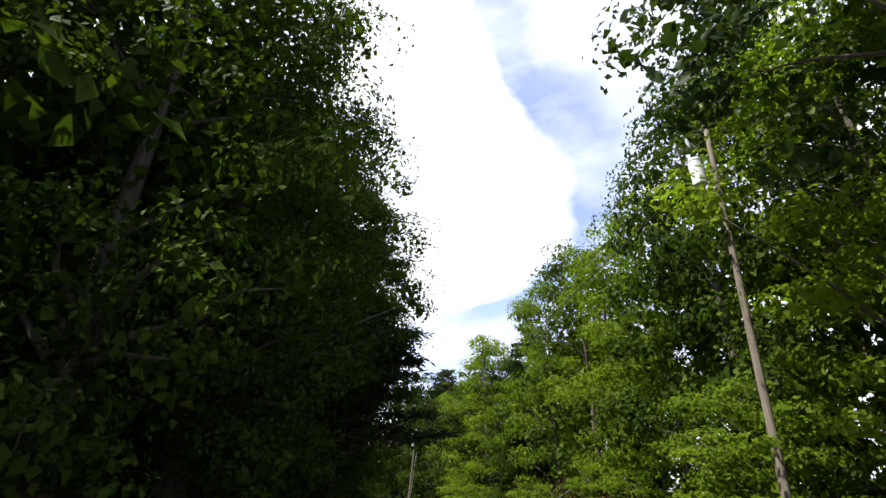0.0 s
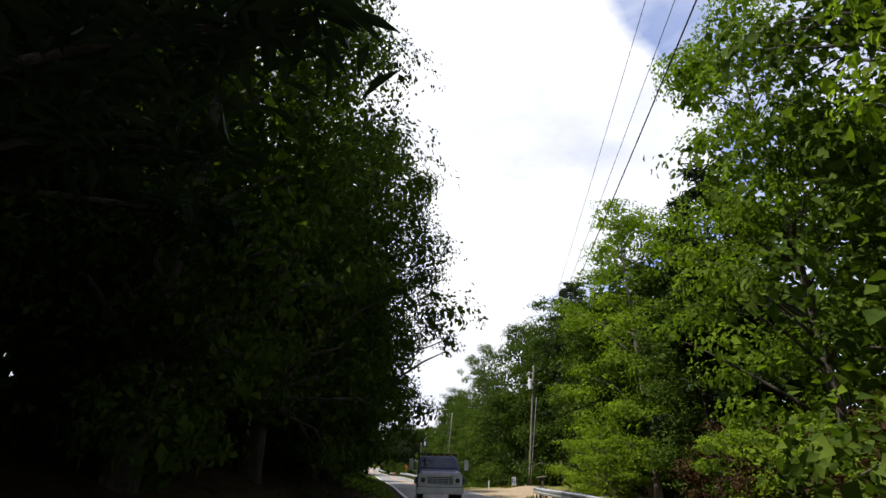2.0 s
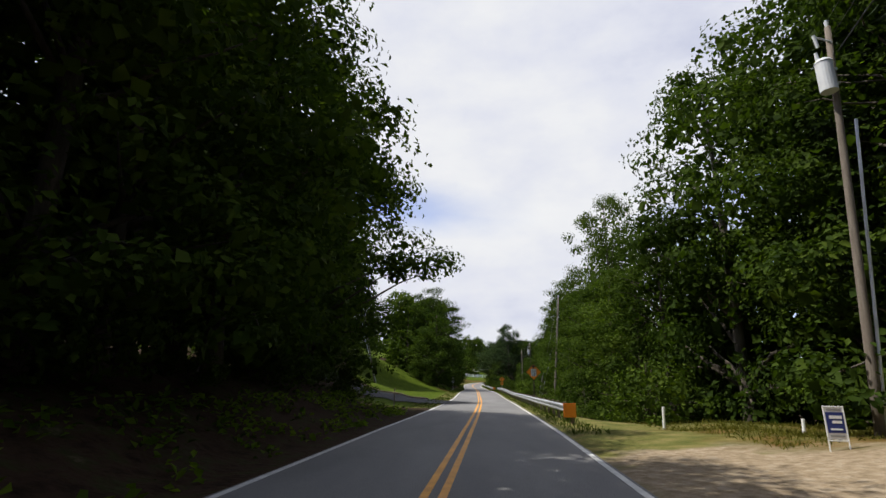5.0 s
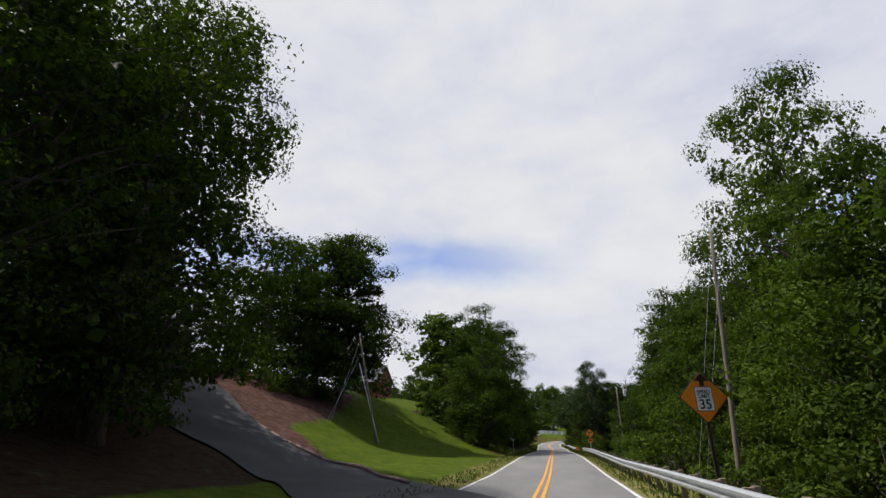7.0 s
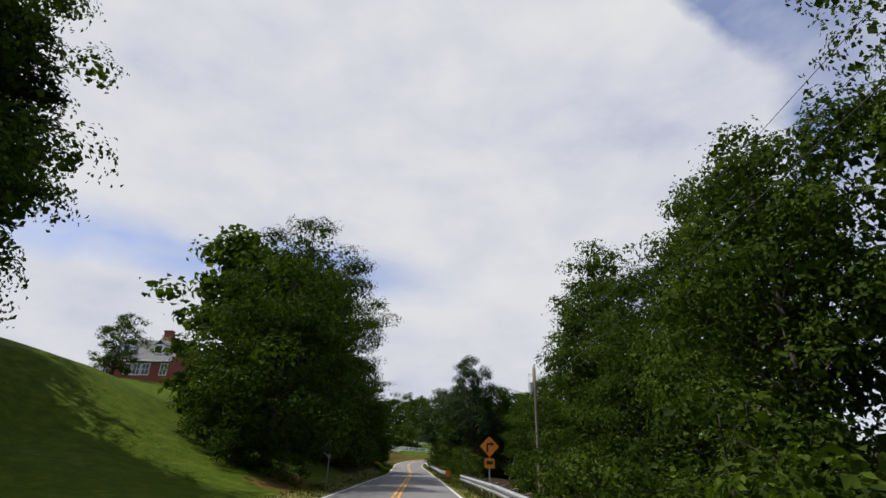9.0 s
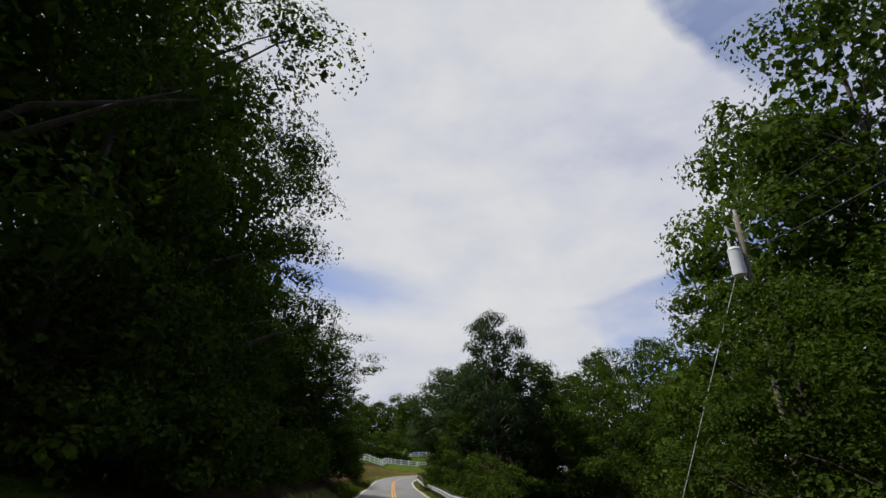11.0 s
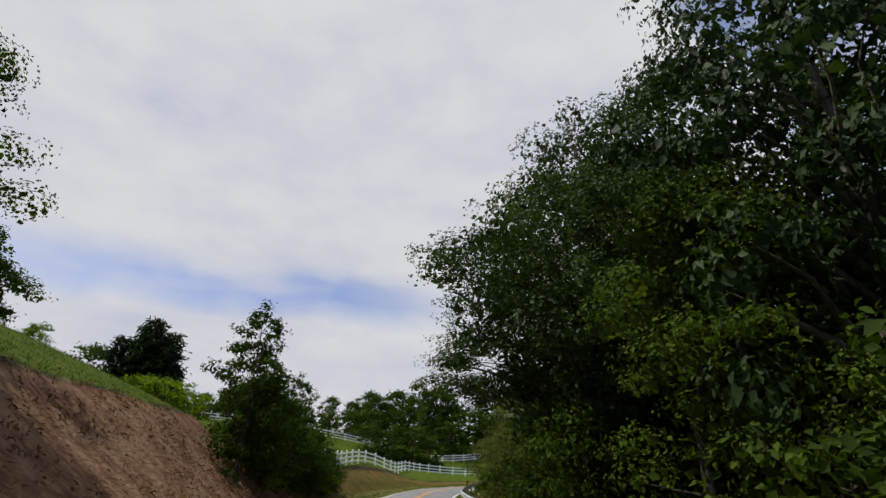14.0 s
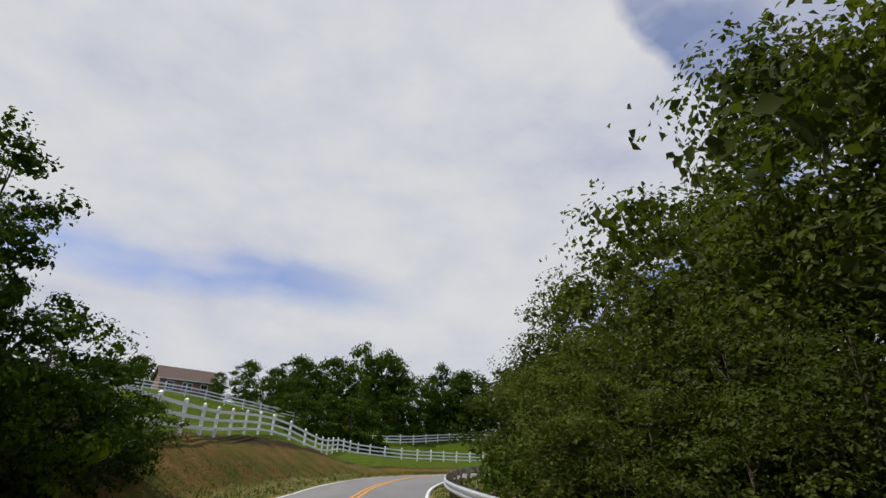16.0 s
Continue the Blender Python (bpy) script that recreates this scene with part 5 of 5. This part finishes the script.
# ---- white fences ----
def rail_fence(points, label, post_h=1.3):
    line = smooth_line(points, 0.5)
    run = np.concatenate([[0], np.cumsum(np.linalg.norm(np.diff(line, axis=0), axis=1))])
    n = int(run[-1] / 2.4)
    ps = [np.array([np.interp(r, run, line[:, 0]), np.interp(r, run, line[:, 1])]) for r in np.linspace(0, run[-1], n + 1)]
    zs = heights(np.array(ps))
    zs = np.convolve(np.r_[zs[0], zs, zs[-1]], (0.25, 0.5, 0.25), "valid")
    origin = Vector((ps[0][0], ps[0][1], float(zs[0])))
    root = thing("fence", Matrix.Translation(origin), label, "fence", "white rail fences")
    bm = bmesh.new()
    box(bm, (0.13, 0.13, post_h + 0.3), (0, 0, post_h / 2 - 0.15), 0.008)
    r = bmesh.ops.create_cone(bm, cap_ends=True, segments=4, radius1=0.11, radius2=0.0, depth=0.09, matrix=Matrix.Translation((0, 0, post_h + 0.045)) @ pose(0, 0, 0, 0, 0, 45))
    pm = bpy.data.meshes.new("post")
    bm.to_mesh(pm)
    bm.free()
    pm.materials.append(M["vinyl"])
    for k, (q, z) in enumerate(zip(ps, zs)):
        a = ps[min(k + 1, n)] - ps[max(k - 1, 0)]
        put("post", pm, root, at=pose(q[0] - origin.x, q[1] - origin.y, z - origin.z, 0, 0, math.degrees(math.atan2(a[1], a[0]))))
    for k in range(n):
        a, b = Vector((*ps[k], zs[k])) - origin, Vector((*ps[k + 1], zs[k + 1])) - origin
        for h in (0.32, 0.72, 1.12):
            bm = bmesh.new()
            box(bm, ((b - a).length - 0.1, 0.045, 0.14), (0, 0, 0))
            d = (b - a).normalized()
            rot = d.to_track_quat("X", "Z").to_matrix().to_4x4()
            ob = part("rail", bm, "vinyl", root)
            ob.matrix_basis = Matrix.Translation((a + b) / 2 + Vector((0, 0, h))) @ rot
    return root


rail_fence([(-7.6, 228.5), (-6.8, 232), (-6.6, 236.5), (-6.7, 241.3), (-6.4, 246), (-5.8, 250.2), (-4.8, 253), (-3.7, 256.5), (-3.1, 261), (-2.2, 268), (-0.5, 274), (2.5, 277.5), (6.5, 280), (12, 284.5), (20, 289), (32, 294)], "white three-rail vinyl fence along the top of a grassy bank")
rail_fence([(-36, 276), (-27, 280.5), (-19.5, 283), (-13, 287), (-6, 291)], "white three-rail fence across the upper pasture")
rail_fence([(1, 291), (8, 296), (17, 302), (30, 307)], "white three-rail fence in front of pasture trees")


# ---- driveway on the left, with its kerb ----
def drape(name, points, half, rise, mat, step=0.7):
    line = smooth_line(points, step)
    t = np.gradient(line, axis=0)
    t /= np.linalg.norm(t, axis=1)[:, None]
    s = np.stack([t[:, 1], -t[:, 0]], 1)
    cols = np.linspace(-half, half, 9)
    xy = (line[:, None] + s[:, None] * cols[None, :, None]).reshape(-1, 2)
    z = heights(xy).reshape(-1, 9)
    z = np.maximum(z, z.max(1, keepdims=True) - 0.25) + rise
    n, d = frame_of(xy)
    f = [(a * 9 + b, a * 9 + b + 1, (a + 1) * 9 + b + 1, (a + 1) * 9 + b) for a in range(len(line) - 1) for b in range(8)]
    return mesh_of(name, np.column_stack([xy, z.ravel()]), f, mat, True)


DRIVE = [(-1.9, 103.0), (-4.6, 107.6), (-8.6, 111.6), (-13.4, 113.4), (-18.0, 115.8), (-24.0, 120.6), (-34.5, 130.8)]
tagged(new("driveway", drape("driveway", DRIVE, 2.6, 0.07, "drive_asphalt")), "asphalt driveway, coloured dark for tree shade, climbing beside a mulched slope", "driveway", kind="structure")
kerb_line = smooth_line([(-4.3, 110.2), (-7.2, 113.7), (-10.3, 115.4), (-13.1, 116.4), (-16.5, 118.3), (-22.0, 122.9), (-32.2, 132.8)], 0.5)
kz = heights(kerb_line) + 0.12
kp = np.column_stack([kerb_line, kz])
tagged(put("kerb", mesh_of("kerb", *line_tube(kp, 0.085, 8), "curb", True)), "rounded reddish concrete kerb along the driveway", "kerb", kind="structure")


# ---- boulders along the mulch beside the driveway ----
def boulder(x, y, size, turn, seed):
    rng = random.Random(seed)
    bm = bmesh.new()
    bmesh.ops.create_icosphere(bm, subdivisions=2, radius=1.0)
    dents = [(Vector((rng.uniform(-1, 1), rng.uniform(-1, 1), rng.uniform(-0.6, 1))).normalized(), rng.uniform(0.55, 0.85)) for _ in range(9)]
    for v in bm.verts:
        for n, cut in dents:
            over = v.co.dot(n) - cut
            if over > 0:
                v.co -= n * over * 0.85
        v.co = Vector((v.co.x * size, v.co.y * size * 0.75, v.co.z * size * 0.62))
    ob = part("boulder", bm, "stone")
    ob.matrix_basis = pose(x, y, ground_at(x, y) + size * 0.3, 0, 0, turn)
    return tagged(ob, "rough grey-brown boulder half buried in the mulch", "boulder", "mulch bed boulders")


for x, y, size, turn in ((-29.6, 130.6, 0.55, 20), (-28.4, 131.6, 0.62, 75), (-26.3, 131.9, 0.5, 140)):
    boulder(x, y, size, turn, int(turn))
tree("bright_shrub", -27.0, 131.4, 0.9, 0.8, label="small yellow-green leafy shrub in the mulch bed")


# ---- houses ----
def house(x, y, z, turn, w, dpt, wall_h, roof_h, wall_mat, roof_mat, label, windows, dormers=0, chimney=False):
    root = thing("house", pose(x, y, z, 0, 0, turn), label, "house", "houses")
    bm = bmesh.new()
    box(bm, (w, dpt, wall_h + 2.0), (0, 0, wall_h / 2 - 1.0))
    gable = [(-w / 2, -dpt / 2, wall_h), (-w / 2, dpt / 2, wall_h), (-w / 2, 0, wall_h + roof_h), (w / 2, -dpt / 2, wall_h), (w / 2, dpt / 2, wall_h), (w / 2, 0, wall_h + roof_h)]
    vs = [bm.verts.new(v) for v in gable]
    bm.faces.new((vs[0], vs[2], vs[1]))
    bm.faces.new((vs[3], vs[4], vs[5]))
    part("wall", bm, wall_mat, root)
    for sgn in (-1, 1):
        bm = bmesh.new()
        ln = math.hypot(dpt / 2 + 0.4, roof_h * (dpt / 2 + 0.4) / (dpt / 2))
        ang = math.degrees(math.atan2(roof_h, dpt / 2))
        box(bm, (w + 0.8, ln, 0.16), (0, sgn * (dpt / 4 + 0.2), wall_h + roof_h / 2 - 0.1 + 0.06), 0, pose(0, 0, 0, -sgn * ang, 0, 0))
        part("roof", bm, roof_mat, root)
    for k, (wx, wz, ww, wh) in enumerate(windows):
        bm = bmesh.new()
        box(bm, (ww + 0.24, 0.08, wh + 0.24), (wx, -dpt / 2 - 0.04, wz))
        fr = part("window", bm, "trim", root, "white framed window")
        bm = bmesh.new()
        box(bm, (ww, 0.03, wh), (wx, -dpt / 2 - 0.075, wz))
        part("pane", bm, "glass", fr)
        bm = bmesh.new()
        box(bm, (0.05, 0.03, wh), (wx, -dpt / 2 - 0.1, wz))
        box(bm, (ww, 0.03, 0.05), (wx, -dpt / 2 - 0.1, wz))
        part("glazing_bar", bm, "trim", fr)
    for k in range(dormers):
        dx = -w / 4 + k * w / 2
        bm = bmesh.new()
        box(bm, (1.5, 2.2, 1.5), (dx, -dpt / 4 - 0.1, wall_h + roof_h * 0.5))
        dm = part("dormer", bm, "trim", root, "white gabled dormer")
        bm = bmesh.new()
        for sgn in (-1, 1):
            box(bm, (1.1, 2.5, 0.12), (dx + sgn * 0.42, -dpt / 4 - 0.1, wall_h + roof_h * 0.5 + 1.0), 0, pose(0, 0, 0, 0, sgn * 40, 0))
        part("dormer_roof", bm, roof_mat, dm)
        bm = bmesh.new()
        box(bm, (0.8, 0.04, 1.0), (dx, -dpt / 4 - 1.22, wall_h + roof_h * 0.5))
        part("dormer_window", bm, "glass", dm)
    if chimney:
        bm = bmesh.new()
        box(bm, (1.2, 0.9, 3.0), (w * 0.12, 0.4, wall_h + roof_h + 0.3), 0.03)
        box(bm, (1.35, 1.05, 0.2), (w * 0.12, 0.4, wall_h + roof_h + 1.75), 0.03)
        part("chimney", bm, wall_mat, root)
    bm = bmesh.new()
    box(bm, (w + 0.8, 0.12, 0.2), (0, -dpt / 2 - 0.42, wall_h - 0.12))
    part("gutter", bm, "trim", root)
    return root


house(-40.0, 201, ground_at(-40.0, 201) - 0.3, -8, 10.5, 7.5, 3.0, 3.6, "brick_wall", "roof_dark", "red brick house with dark gabled roof, dormers and chimney",
      ((-4.4, 1.7, 0.9, 1.5), (-1.0, 1.7, 1.0, 1.5), (0.4, 1.7, 1.0, 1.5), (1.8, 1.7, 1.0, 1.5), (4.6, 1.7, 0.9, 1.5)), 2, True)
house(-42.0, 134.0, ground_at(-42.0, 134.0) - 1.2, 55, 12, 8, 2.7, 2.2, "brick_wall", "roof_dark", "low brick house with grey shingle roof behind trees", ((-3, 1.5, 1.0, 1.2), (2.5, 1.5, 1.0, 1.2)))
house(-34, 312, ground_at(-34, 312) - 0.2, 30, 9, 7, 2.8, 2.4, "brown_brick", "roof_brown", "distant house with brown shingle roof and brick gable", ((-2.8, 1.6, 1.0, 1.3), (0, 1.6, 1.4, 1.3), (2.8, 1.6, 1.0, 1.3)))
house(21, 226.5, ground_at(21, 226.5) + 0.2, 4, 9, 4, 2.5, 0.7, "trim", "sign_grey", "long white trailer home seen through the trees", ((-2.6, 1.4, 0.9, 0.9), (1.8, 1.4, 0.9, 0.9)))


# ---- the old truck ----
def old_truck(m):
    root = thing("truck", m, "old purple flatbed truck with cream grille, standing in its lane", "truck")

    def add(name, mat, boxes, parent=root, label=""):
        bm = bmesh.new()
        for size, at, bev in boxes:
            box(bm, size, at, bev)
        return part(name, bm, mat, parent, label)

    add("chassis", "black", [((0.75, 5.6, 0.2), (0, 2.9, 0.62), 0.02)])
    add("bumper", "cream_paint", [((2.05, 0.12, 0.26), (0, -0.12, 0.58), 0.03)], label="cream painted steel bumper")
    hood = bmesh.new()
    prof = [(-0.02, 0.72), (-0.02, 1.22), (0.12, 1.33), (0.9, 1.42), (1.3, 1.45), (1.3, 0.72)]
    for sx in (-1, 1):
        for y, z in prof:
            wd = 0.86 if z > 1.3 else 0.98
            hood.verts.new((sx * wd, y, z))
    hood.verts.ensure_lookup_table()
    n = len(prof)
    hood.faces.new(hood.verts[:n])
    hood.faces.new(hood.verts[n:][::-1])
    for k in range(n):
        hood.faces.new((hood.verts[k], hood.verts[n + k], hood.verts[n + (k + 1) % n], hood.verts[(k + 1) % n]))
    bmesh.ops.recalc_face_normals(hood, faces=hood.faces[:])
    bmesh.ops.bevel(hood, geom=hood.edges[:], offset=0.04, segments=3, affect="EDGES")
    part("hood", hood, "purple_paint", root, "purple painted hood")
    for sx in (-1, 1):
        bm = bmesh.new()
        box(bm, (0.22, 1.5, 0.42), (sx * 0.98, 0.72, 0.98), 0.08)
        part("fender", bm, "purple_paint", root)
    g = add("grille", "cream_paint", [((1.9, 0.1, 0.1), (0, -0.06, 1.2), 0.02), ((1.9, 0.1, 0.1), (0, -0.06, 0.78), 0.02), ((0.42, 0.1, 0.5), (-0.76, -0.05, 0.99), 0.03), ((0.42, 0.1, 0.5), (0.76, -0.05, 0.99), 0.03)], label="cream grille surround")
    add("grille_back", "black", [((1.2, 0.04, 0.4), (0, -0.02, 0.99), 0)], g)
    for k in range(5):
        add("grille_bar", "cream_paint", [((1.14, 0.03, 0.03), (0, -0.07, 0.86 + 0.07 * k), 0.006)], g)
    for k in range(4):
        add("grille_bar", "cream_paint", [((0.025, 0.03, 0.36), (-0.36 + 0.24 * k, -0.075, 0.99), 0.004)], g)
    for sx in (-1, 1):
        bm = bmesh.new()
        tube(bm, (sx * 0.76, -0.06, 1.0), (sx * 0.76, -0.14, 1.0), 0.13, 0.11, 20)
        hl = part("headlight", bm, "chrome", root)
        bm = bmesh.new()
        tube(bm, (sx * 0.76, -0.14, 1.0), (sx * 0.76, -0.155, 1.0), 0.095, 0.06, 20)
        part("lens", bm, "glass", hl)
    cab = bmesh.new()
    low, high = [(-1.0, 1.3, 0.7), (1.0, 1.3, 0.7), (1.0, 2.6, 0.7), (-1.0, 2.6, 0.7)], [(-0.82, 1.72, 2.02), (0.82, 1.72, 2.02), (0.82, 2.55, 2.02), (-0.82, 2.55, 2.02)]
    mid = [(-1.0, 1.3, 1.42), (1.0, 1.3, 1.42), (1.0, 2.6, 1.42), (-1.0, 2.6, 1.42)]
    rings = [[cab.verts.new(v) for v in r] for r in (low, mid, high)]
    for a, b in zip(rings[:-1], rings[1:]):
        for k in range(4):
            cab.faces.new((a[k], a[(k + 1) % 4], b[(k + 1) % 4], b[k]))
    cab.faces.new(rings[0][::-1])
    cab.faces.new(rings[2])
    bmesh.ops.bevel(cab, geom=cab.edges[:], offset=0.05, segments=3, affect="EDGES")
    body = part("cab", cab, "purple_paint", root, "purple painted cab")

    def pane(name, pts):
        bm = bmesh.new()
        f = bm.faces.new([bm.verts.new(p) for p in pts])
        r = bmesh.ops.extrude_face_region(bm, geom=[f])
        nrm = f.normal if f.normal.length else Vector((0, 0, 1))
        bm.normal_update()
        bmesh.ops.translate(bm, vec=(0, 0, 0.006), verts=[v for v in r["geom"] if isinstance(v, bmesh.types.BMVert)])
        bmesh.ops.recalc_face_normals(bm, faces=bm.faces[:])
        return part(name, bm, "glass", body)

    pane("windshield", [(-0.86, 1.335, 1.50), (0.86, 1.335, 1.50), (0.74, 1.65, 1.95), (-0.74, 1.65, 1.95)])
    for sx in (-1, 1):
        pane("side_window", [(sx * 0.985, 1.55, 1.5), (sx * 0.985, 2.4, 1.5), (sx * 0.86, 2.36, 1.94), (sx * 0.86, 1.85, 1.94)])
        bm = bmesh.new()
        box(bm, (0.03, 0.03, 0.5), (sx * 1.32, 1.35, 1.62), 0.01)
        for z in (1.42, 1.85):
            tube(bm, (sx * 0.98, 1.45, z - 0.1), (sx * 1.32, 1.35, z), 0.012, 0.012, 8)
        mirror = part("mirror_bracket", bm, "chrome", root)
        bm = bmesh.new()
        box(bm, (0.2, 0.06, 0.46), (sx * 1.3, 1.35, 1.64), 0.025)
        part("mirror_housing", bm, "cream_paint", mirror)
        add("mirror_rim", "chrome", [((0.22, 0.02, 0.48), (sx * 1.3, 1.385, 1.64), 0.008)], mirror)
    for k in range(5):
        bm = bmesh.new()
        box(bm, (0.09, 0.12, 0.05), (-0.6 + 0.3 * k, 1.78, 2.07), 0.02)
        part("roof_lamp", bm, "amber", root, "small amber roof lamp")
    bm = bmesh.new()
    box(bm, (2.2, 3.0, 0.12), (0, 4.2, 0.92), 0.01)
    for k in range(6):
        box(bm, (2.2, 0.08, 0.1), (0, 2.85 + 0.52 * k, 0.81))
    part("flatbed", bm, "post_wood", root, "weathered wooden flatbed")
    for sx in (-0.9, 0.0, 0.9):
        add("rack_post", "black", [((0.08, 0.08, 1.2), (sx, 2.78, 1.55), 0.01)])
    add("rack_bar", "black", [((1.95, 0.06, 0.08), (0, 2.78, 2.12), 0.01), ((1.95, 0.06, 0.08), (0, 2.78, 1.5), 0.01)])
    for sx in (-1, 1):
        for y, r in ((0.75, 0.42), (4.3, 0.44)):
            bm = bmesh.new()
            tube(bm, (sx * 0.72, y, 0.44), (sx * 0.98, y, 0.44), r, r, 28)
            bmesh.ops.bevel(bm, geom=[e for e in bm.edges if abs(e.verts[0].co.x - e.verts[1].co.x) < 1e-4], offset=0.03, segments=2, affect="EDGES")
            wheel = part("wheel", bm, "rubber", root)
            bm = bmesh.new()
            tube(bm, (sx * 0.95, y, 0.44), (sx * 0.995, y, 0.44), 0.24, 0.2, 20)
            part("rim", bm, "grey_paint", wheel)
    return root


tn = int(np.abs(LINE[:, 1] - 54.4).argmin())
tp = LINE[tn] - SIDE[tn] * 1.5
old_truck(pose(tp[0], tp[1], LZ[tn] + 0.03, 0, 0, math.degrees(math.atan2(TANG[tn][1], TANG[tn][0])) - 90))


# ---- far woods ----
far_rng = random.Random(11)
for k in range(36):
    x = -66 + 4.0 * k + far_rng.uniform(-1.5, 1.5)
    y = 307 + 4 * math.sin(k * 0.9) + far_rng.uniform(-3, 3) + 20 * (x < -28)
    tall_ = np.interp(x, (-70, -46, -36, -24, -19, -9, -4, 2, 6, 17, 22, 80), (9, 7, 4.0, 5.5, 8.5, 9.5, 12.0, 13.5, 11, 10.5, 14, 15))
    tree("far", x, y, tall_ / 14 * far_rng.uniform(0.85, 1.12), far_rng.uniform(0.85, 1.15))
for k in range(40):
    a = -62 + 3.2 * k + far_rng.uniform(-1, 1)
    r = far_rng.uniform(160, 190)
    tree("far", r * math.sin(radians(a)), 190 + r * math.cos(radians(a)), far_rng.uniform(0.7, 0.95), 1.0)
for x, y, s in ((-9.4, 284.6, 0.34), (-5.6, 286.0, 0.42), (-2.2, 287.4, 0.46), (0.8, 288.0, 0.36), (4.5, 297.5, 0.48), (9.5, 300.5, 0.42), (14, 303.5, 0.5), (19, 306, 0.45), (-14.5, 293, 0.36), (-11, 296, 0.46)):
    tree("far", x, y, s, 1.35)
for x, y, s in ((-1.6, 303, 1.02), (2.6, 304, 0.98), (13, 308, 0.9)):
    tree("far", x, y, s, 0.62)


# ---- grass, weeds and dry brush ----
def scatter(name, n, v0, v1, d0, d1, size, mat, label, category, seed, droop=-1.2, slim=0.12, lift=0.0, patchy=0.0):
    """Blades or small leaves strewn over a strip of ground beside the road."""
    rng = np.random.default_rng(seed)
    sel = np.where((LINE[:, 1] >= v0) & (LINE[:, 1] <= v1))[0]
    i = rng.choice(sel, n)
    d = rng.uniform(d0, d1, n)
    xy = LINE[i] + SIDE[i] * d[:, None] + TANG[i] * rng.uniform(-0.5, 0.5, n)[:, None]
    if patchy:
        k = np.sin(xy[:, 0] * 1.7 + 2 * np.sin(xy[:, 1] * 0.6)) * np.sin(xy[:, 1] * 1.3 + np.sin(xy[:, 0]))
        xy = xy[k > rng.uniform(-1, 1, len(k)) * (1 - patchy) + patchy * 0.3 - 0.3]
    p = np.column_stack([xy, heights(xy) - 0.02 + lift * rng.uniform(0, 1, len(xy))])
    ob = new(name, leaf_mesh(name, p, size, mat, rng, droop, slim))
    return tagged(ob, label, category, kind="stuff")


scatter("shoulder_grass", 1200, 30, 57, 2.95, 4.2, 0.14, "grass", "short green grass along the road shoulder", "grass", 30)
scatter("shoulder_grass", 8000, 79, 262, 2.95, 4.2, 0.16, "grass", "short green grass along the road shoulder", "grass", 31)
scatter("shoulder_grass", 6000, 96, 262, -4.4, -2.95, 0.16, "grass", "short green grass along the road shoulder", "grass", 32)
scatter("lot_grass", 8000, 75, 90, 6.4, 14.0, 0.12, "lot_grass", "yellowish green grass behind the gravel lot", "grass", 33)
scatter("lot_weeds", 2600, 76, 92, 7.6, 14.5, 0.18, "lot_grass", "yellow-green weeds behind the gravel lot", "weeds", 34, patchy=0.6)
scatter("bank_weeds", 3500, 30, 94, -7.8, -3.6, 0.16, "leaf", "low leafy weeds on the shaded bank", "weeds", 35, -0.2, 0.55, 0.25, 0.7)
scatter("bank_ivy", 4200, 52, 90, -6.2, -3.4, 0.18, "leaf_bright", "low bright weeds on the shaded bank", "weeds", 36, -0.2, 0.6, 0.22, 0.85)
scatter("dry_brush", 1800, 196, 219, -8.6, -4.2, 0.22, "dry_vine", "dry brown cut brush on the clay bank", "brush", 37, 0.5, 0.05, 0.05, 0.5)
scatter("dead_leaves", 4500, 196, 219, -8.6, -4.4, 0.13, "dry_vine", "dead brown leaves and cut stems on the clay bank", "leaf litter", 43, 0.5, 0.35, 0.16, 0.35)
scatter("foot_grass", 9000, 217, 262, -5.2, -2.95, 0.09, "grass", "green grass at the foot of the straw bank", "grass", 44)
scatter("bank_grass", 5000, 190, 222, -4.8, -3.0, 0.2, "grass", "green grass at the foot of the clay bank", "grass", 38)
scatter("slope_grass", 9000, 192, 240, -14, -8.2, 0.11, "grass", "rough grass on the slope above the bank", "grass", 39)
scatter("straw_grass", 4200, 219, 262, -8.0, -3.2, 0.08, "dry_grass", "dry straw-coloured grass on the bank", "grass", 40)
scatter("rail_weeds", 5000, 88, 250, 3.9, 6.0, 0.3, "grass", "tall weeds behind the guard rail", "weeds", 41, patchy=0.4)
scatter("rail_weeds", 3000, 20, 62, 4.2, 7.0, 0.3, "grass", "tall weeds behind the guard rail", "weeds", 42, patchy=0.4)

# dry vines hanging over the thicket by the bend
vine_rng = np.random.default_rng(51)
vv, vf, base = [], [], 0
for k in range(46):
    a = vine_rng.uniform(2.6, 5.2)
    top = np.array([9.5 + 1.1 * math.cos(a), 196.0 + 1.1 * math.sin(a), vine_rng.uniform(1.9, 3.7)])
    drop = vine_rng.uniform(0.5, 1.7)
    p = [top + np.array([0.5 * u * math.cos(a) + vine_rng.normal(0, 0.09), 0.5 * u * math.sin(a) + vine_rng.normal(0, 0.09), -drop * u * u]) for u in np.linspace(0, 1, 6)]
    v, f = line_tube(p, 0.009, 4)
    vv.append(v)
    vf += [tuple(q + base for q in g) for g in f]
    base += len(v)
tagged(new("hanging_vines", mesh_of("hanging_vines", np.vstack(vv), vf, "dry_vine")), "dry brown vines hanging over a green thicket", "vines", kind="stuff")
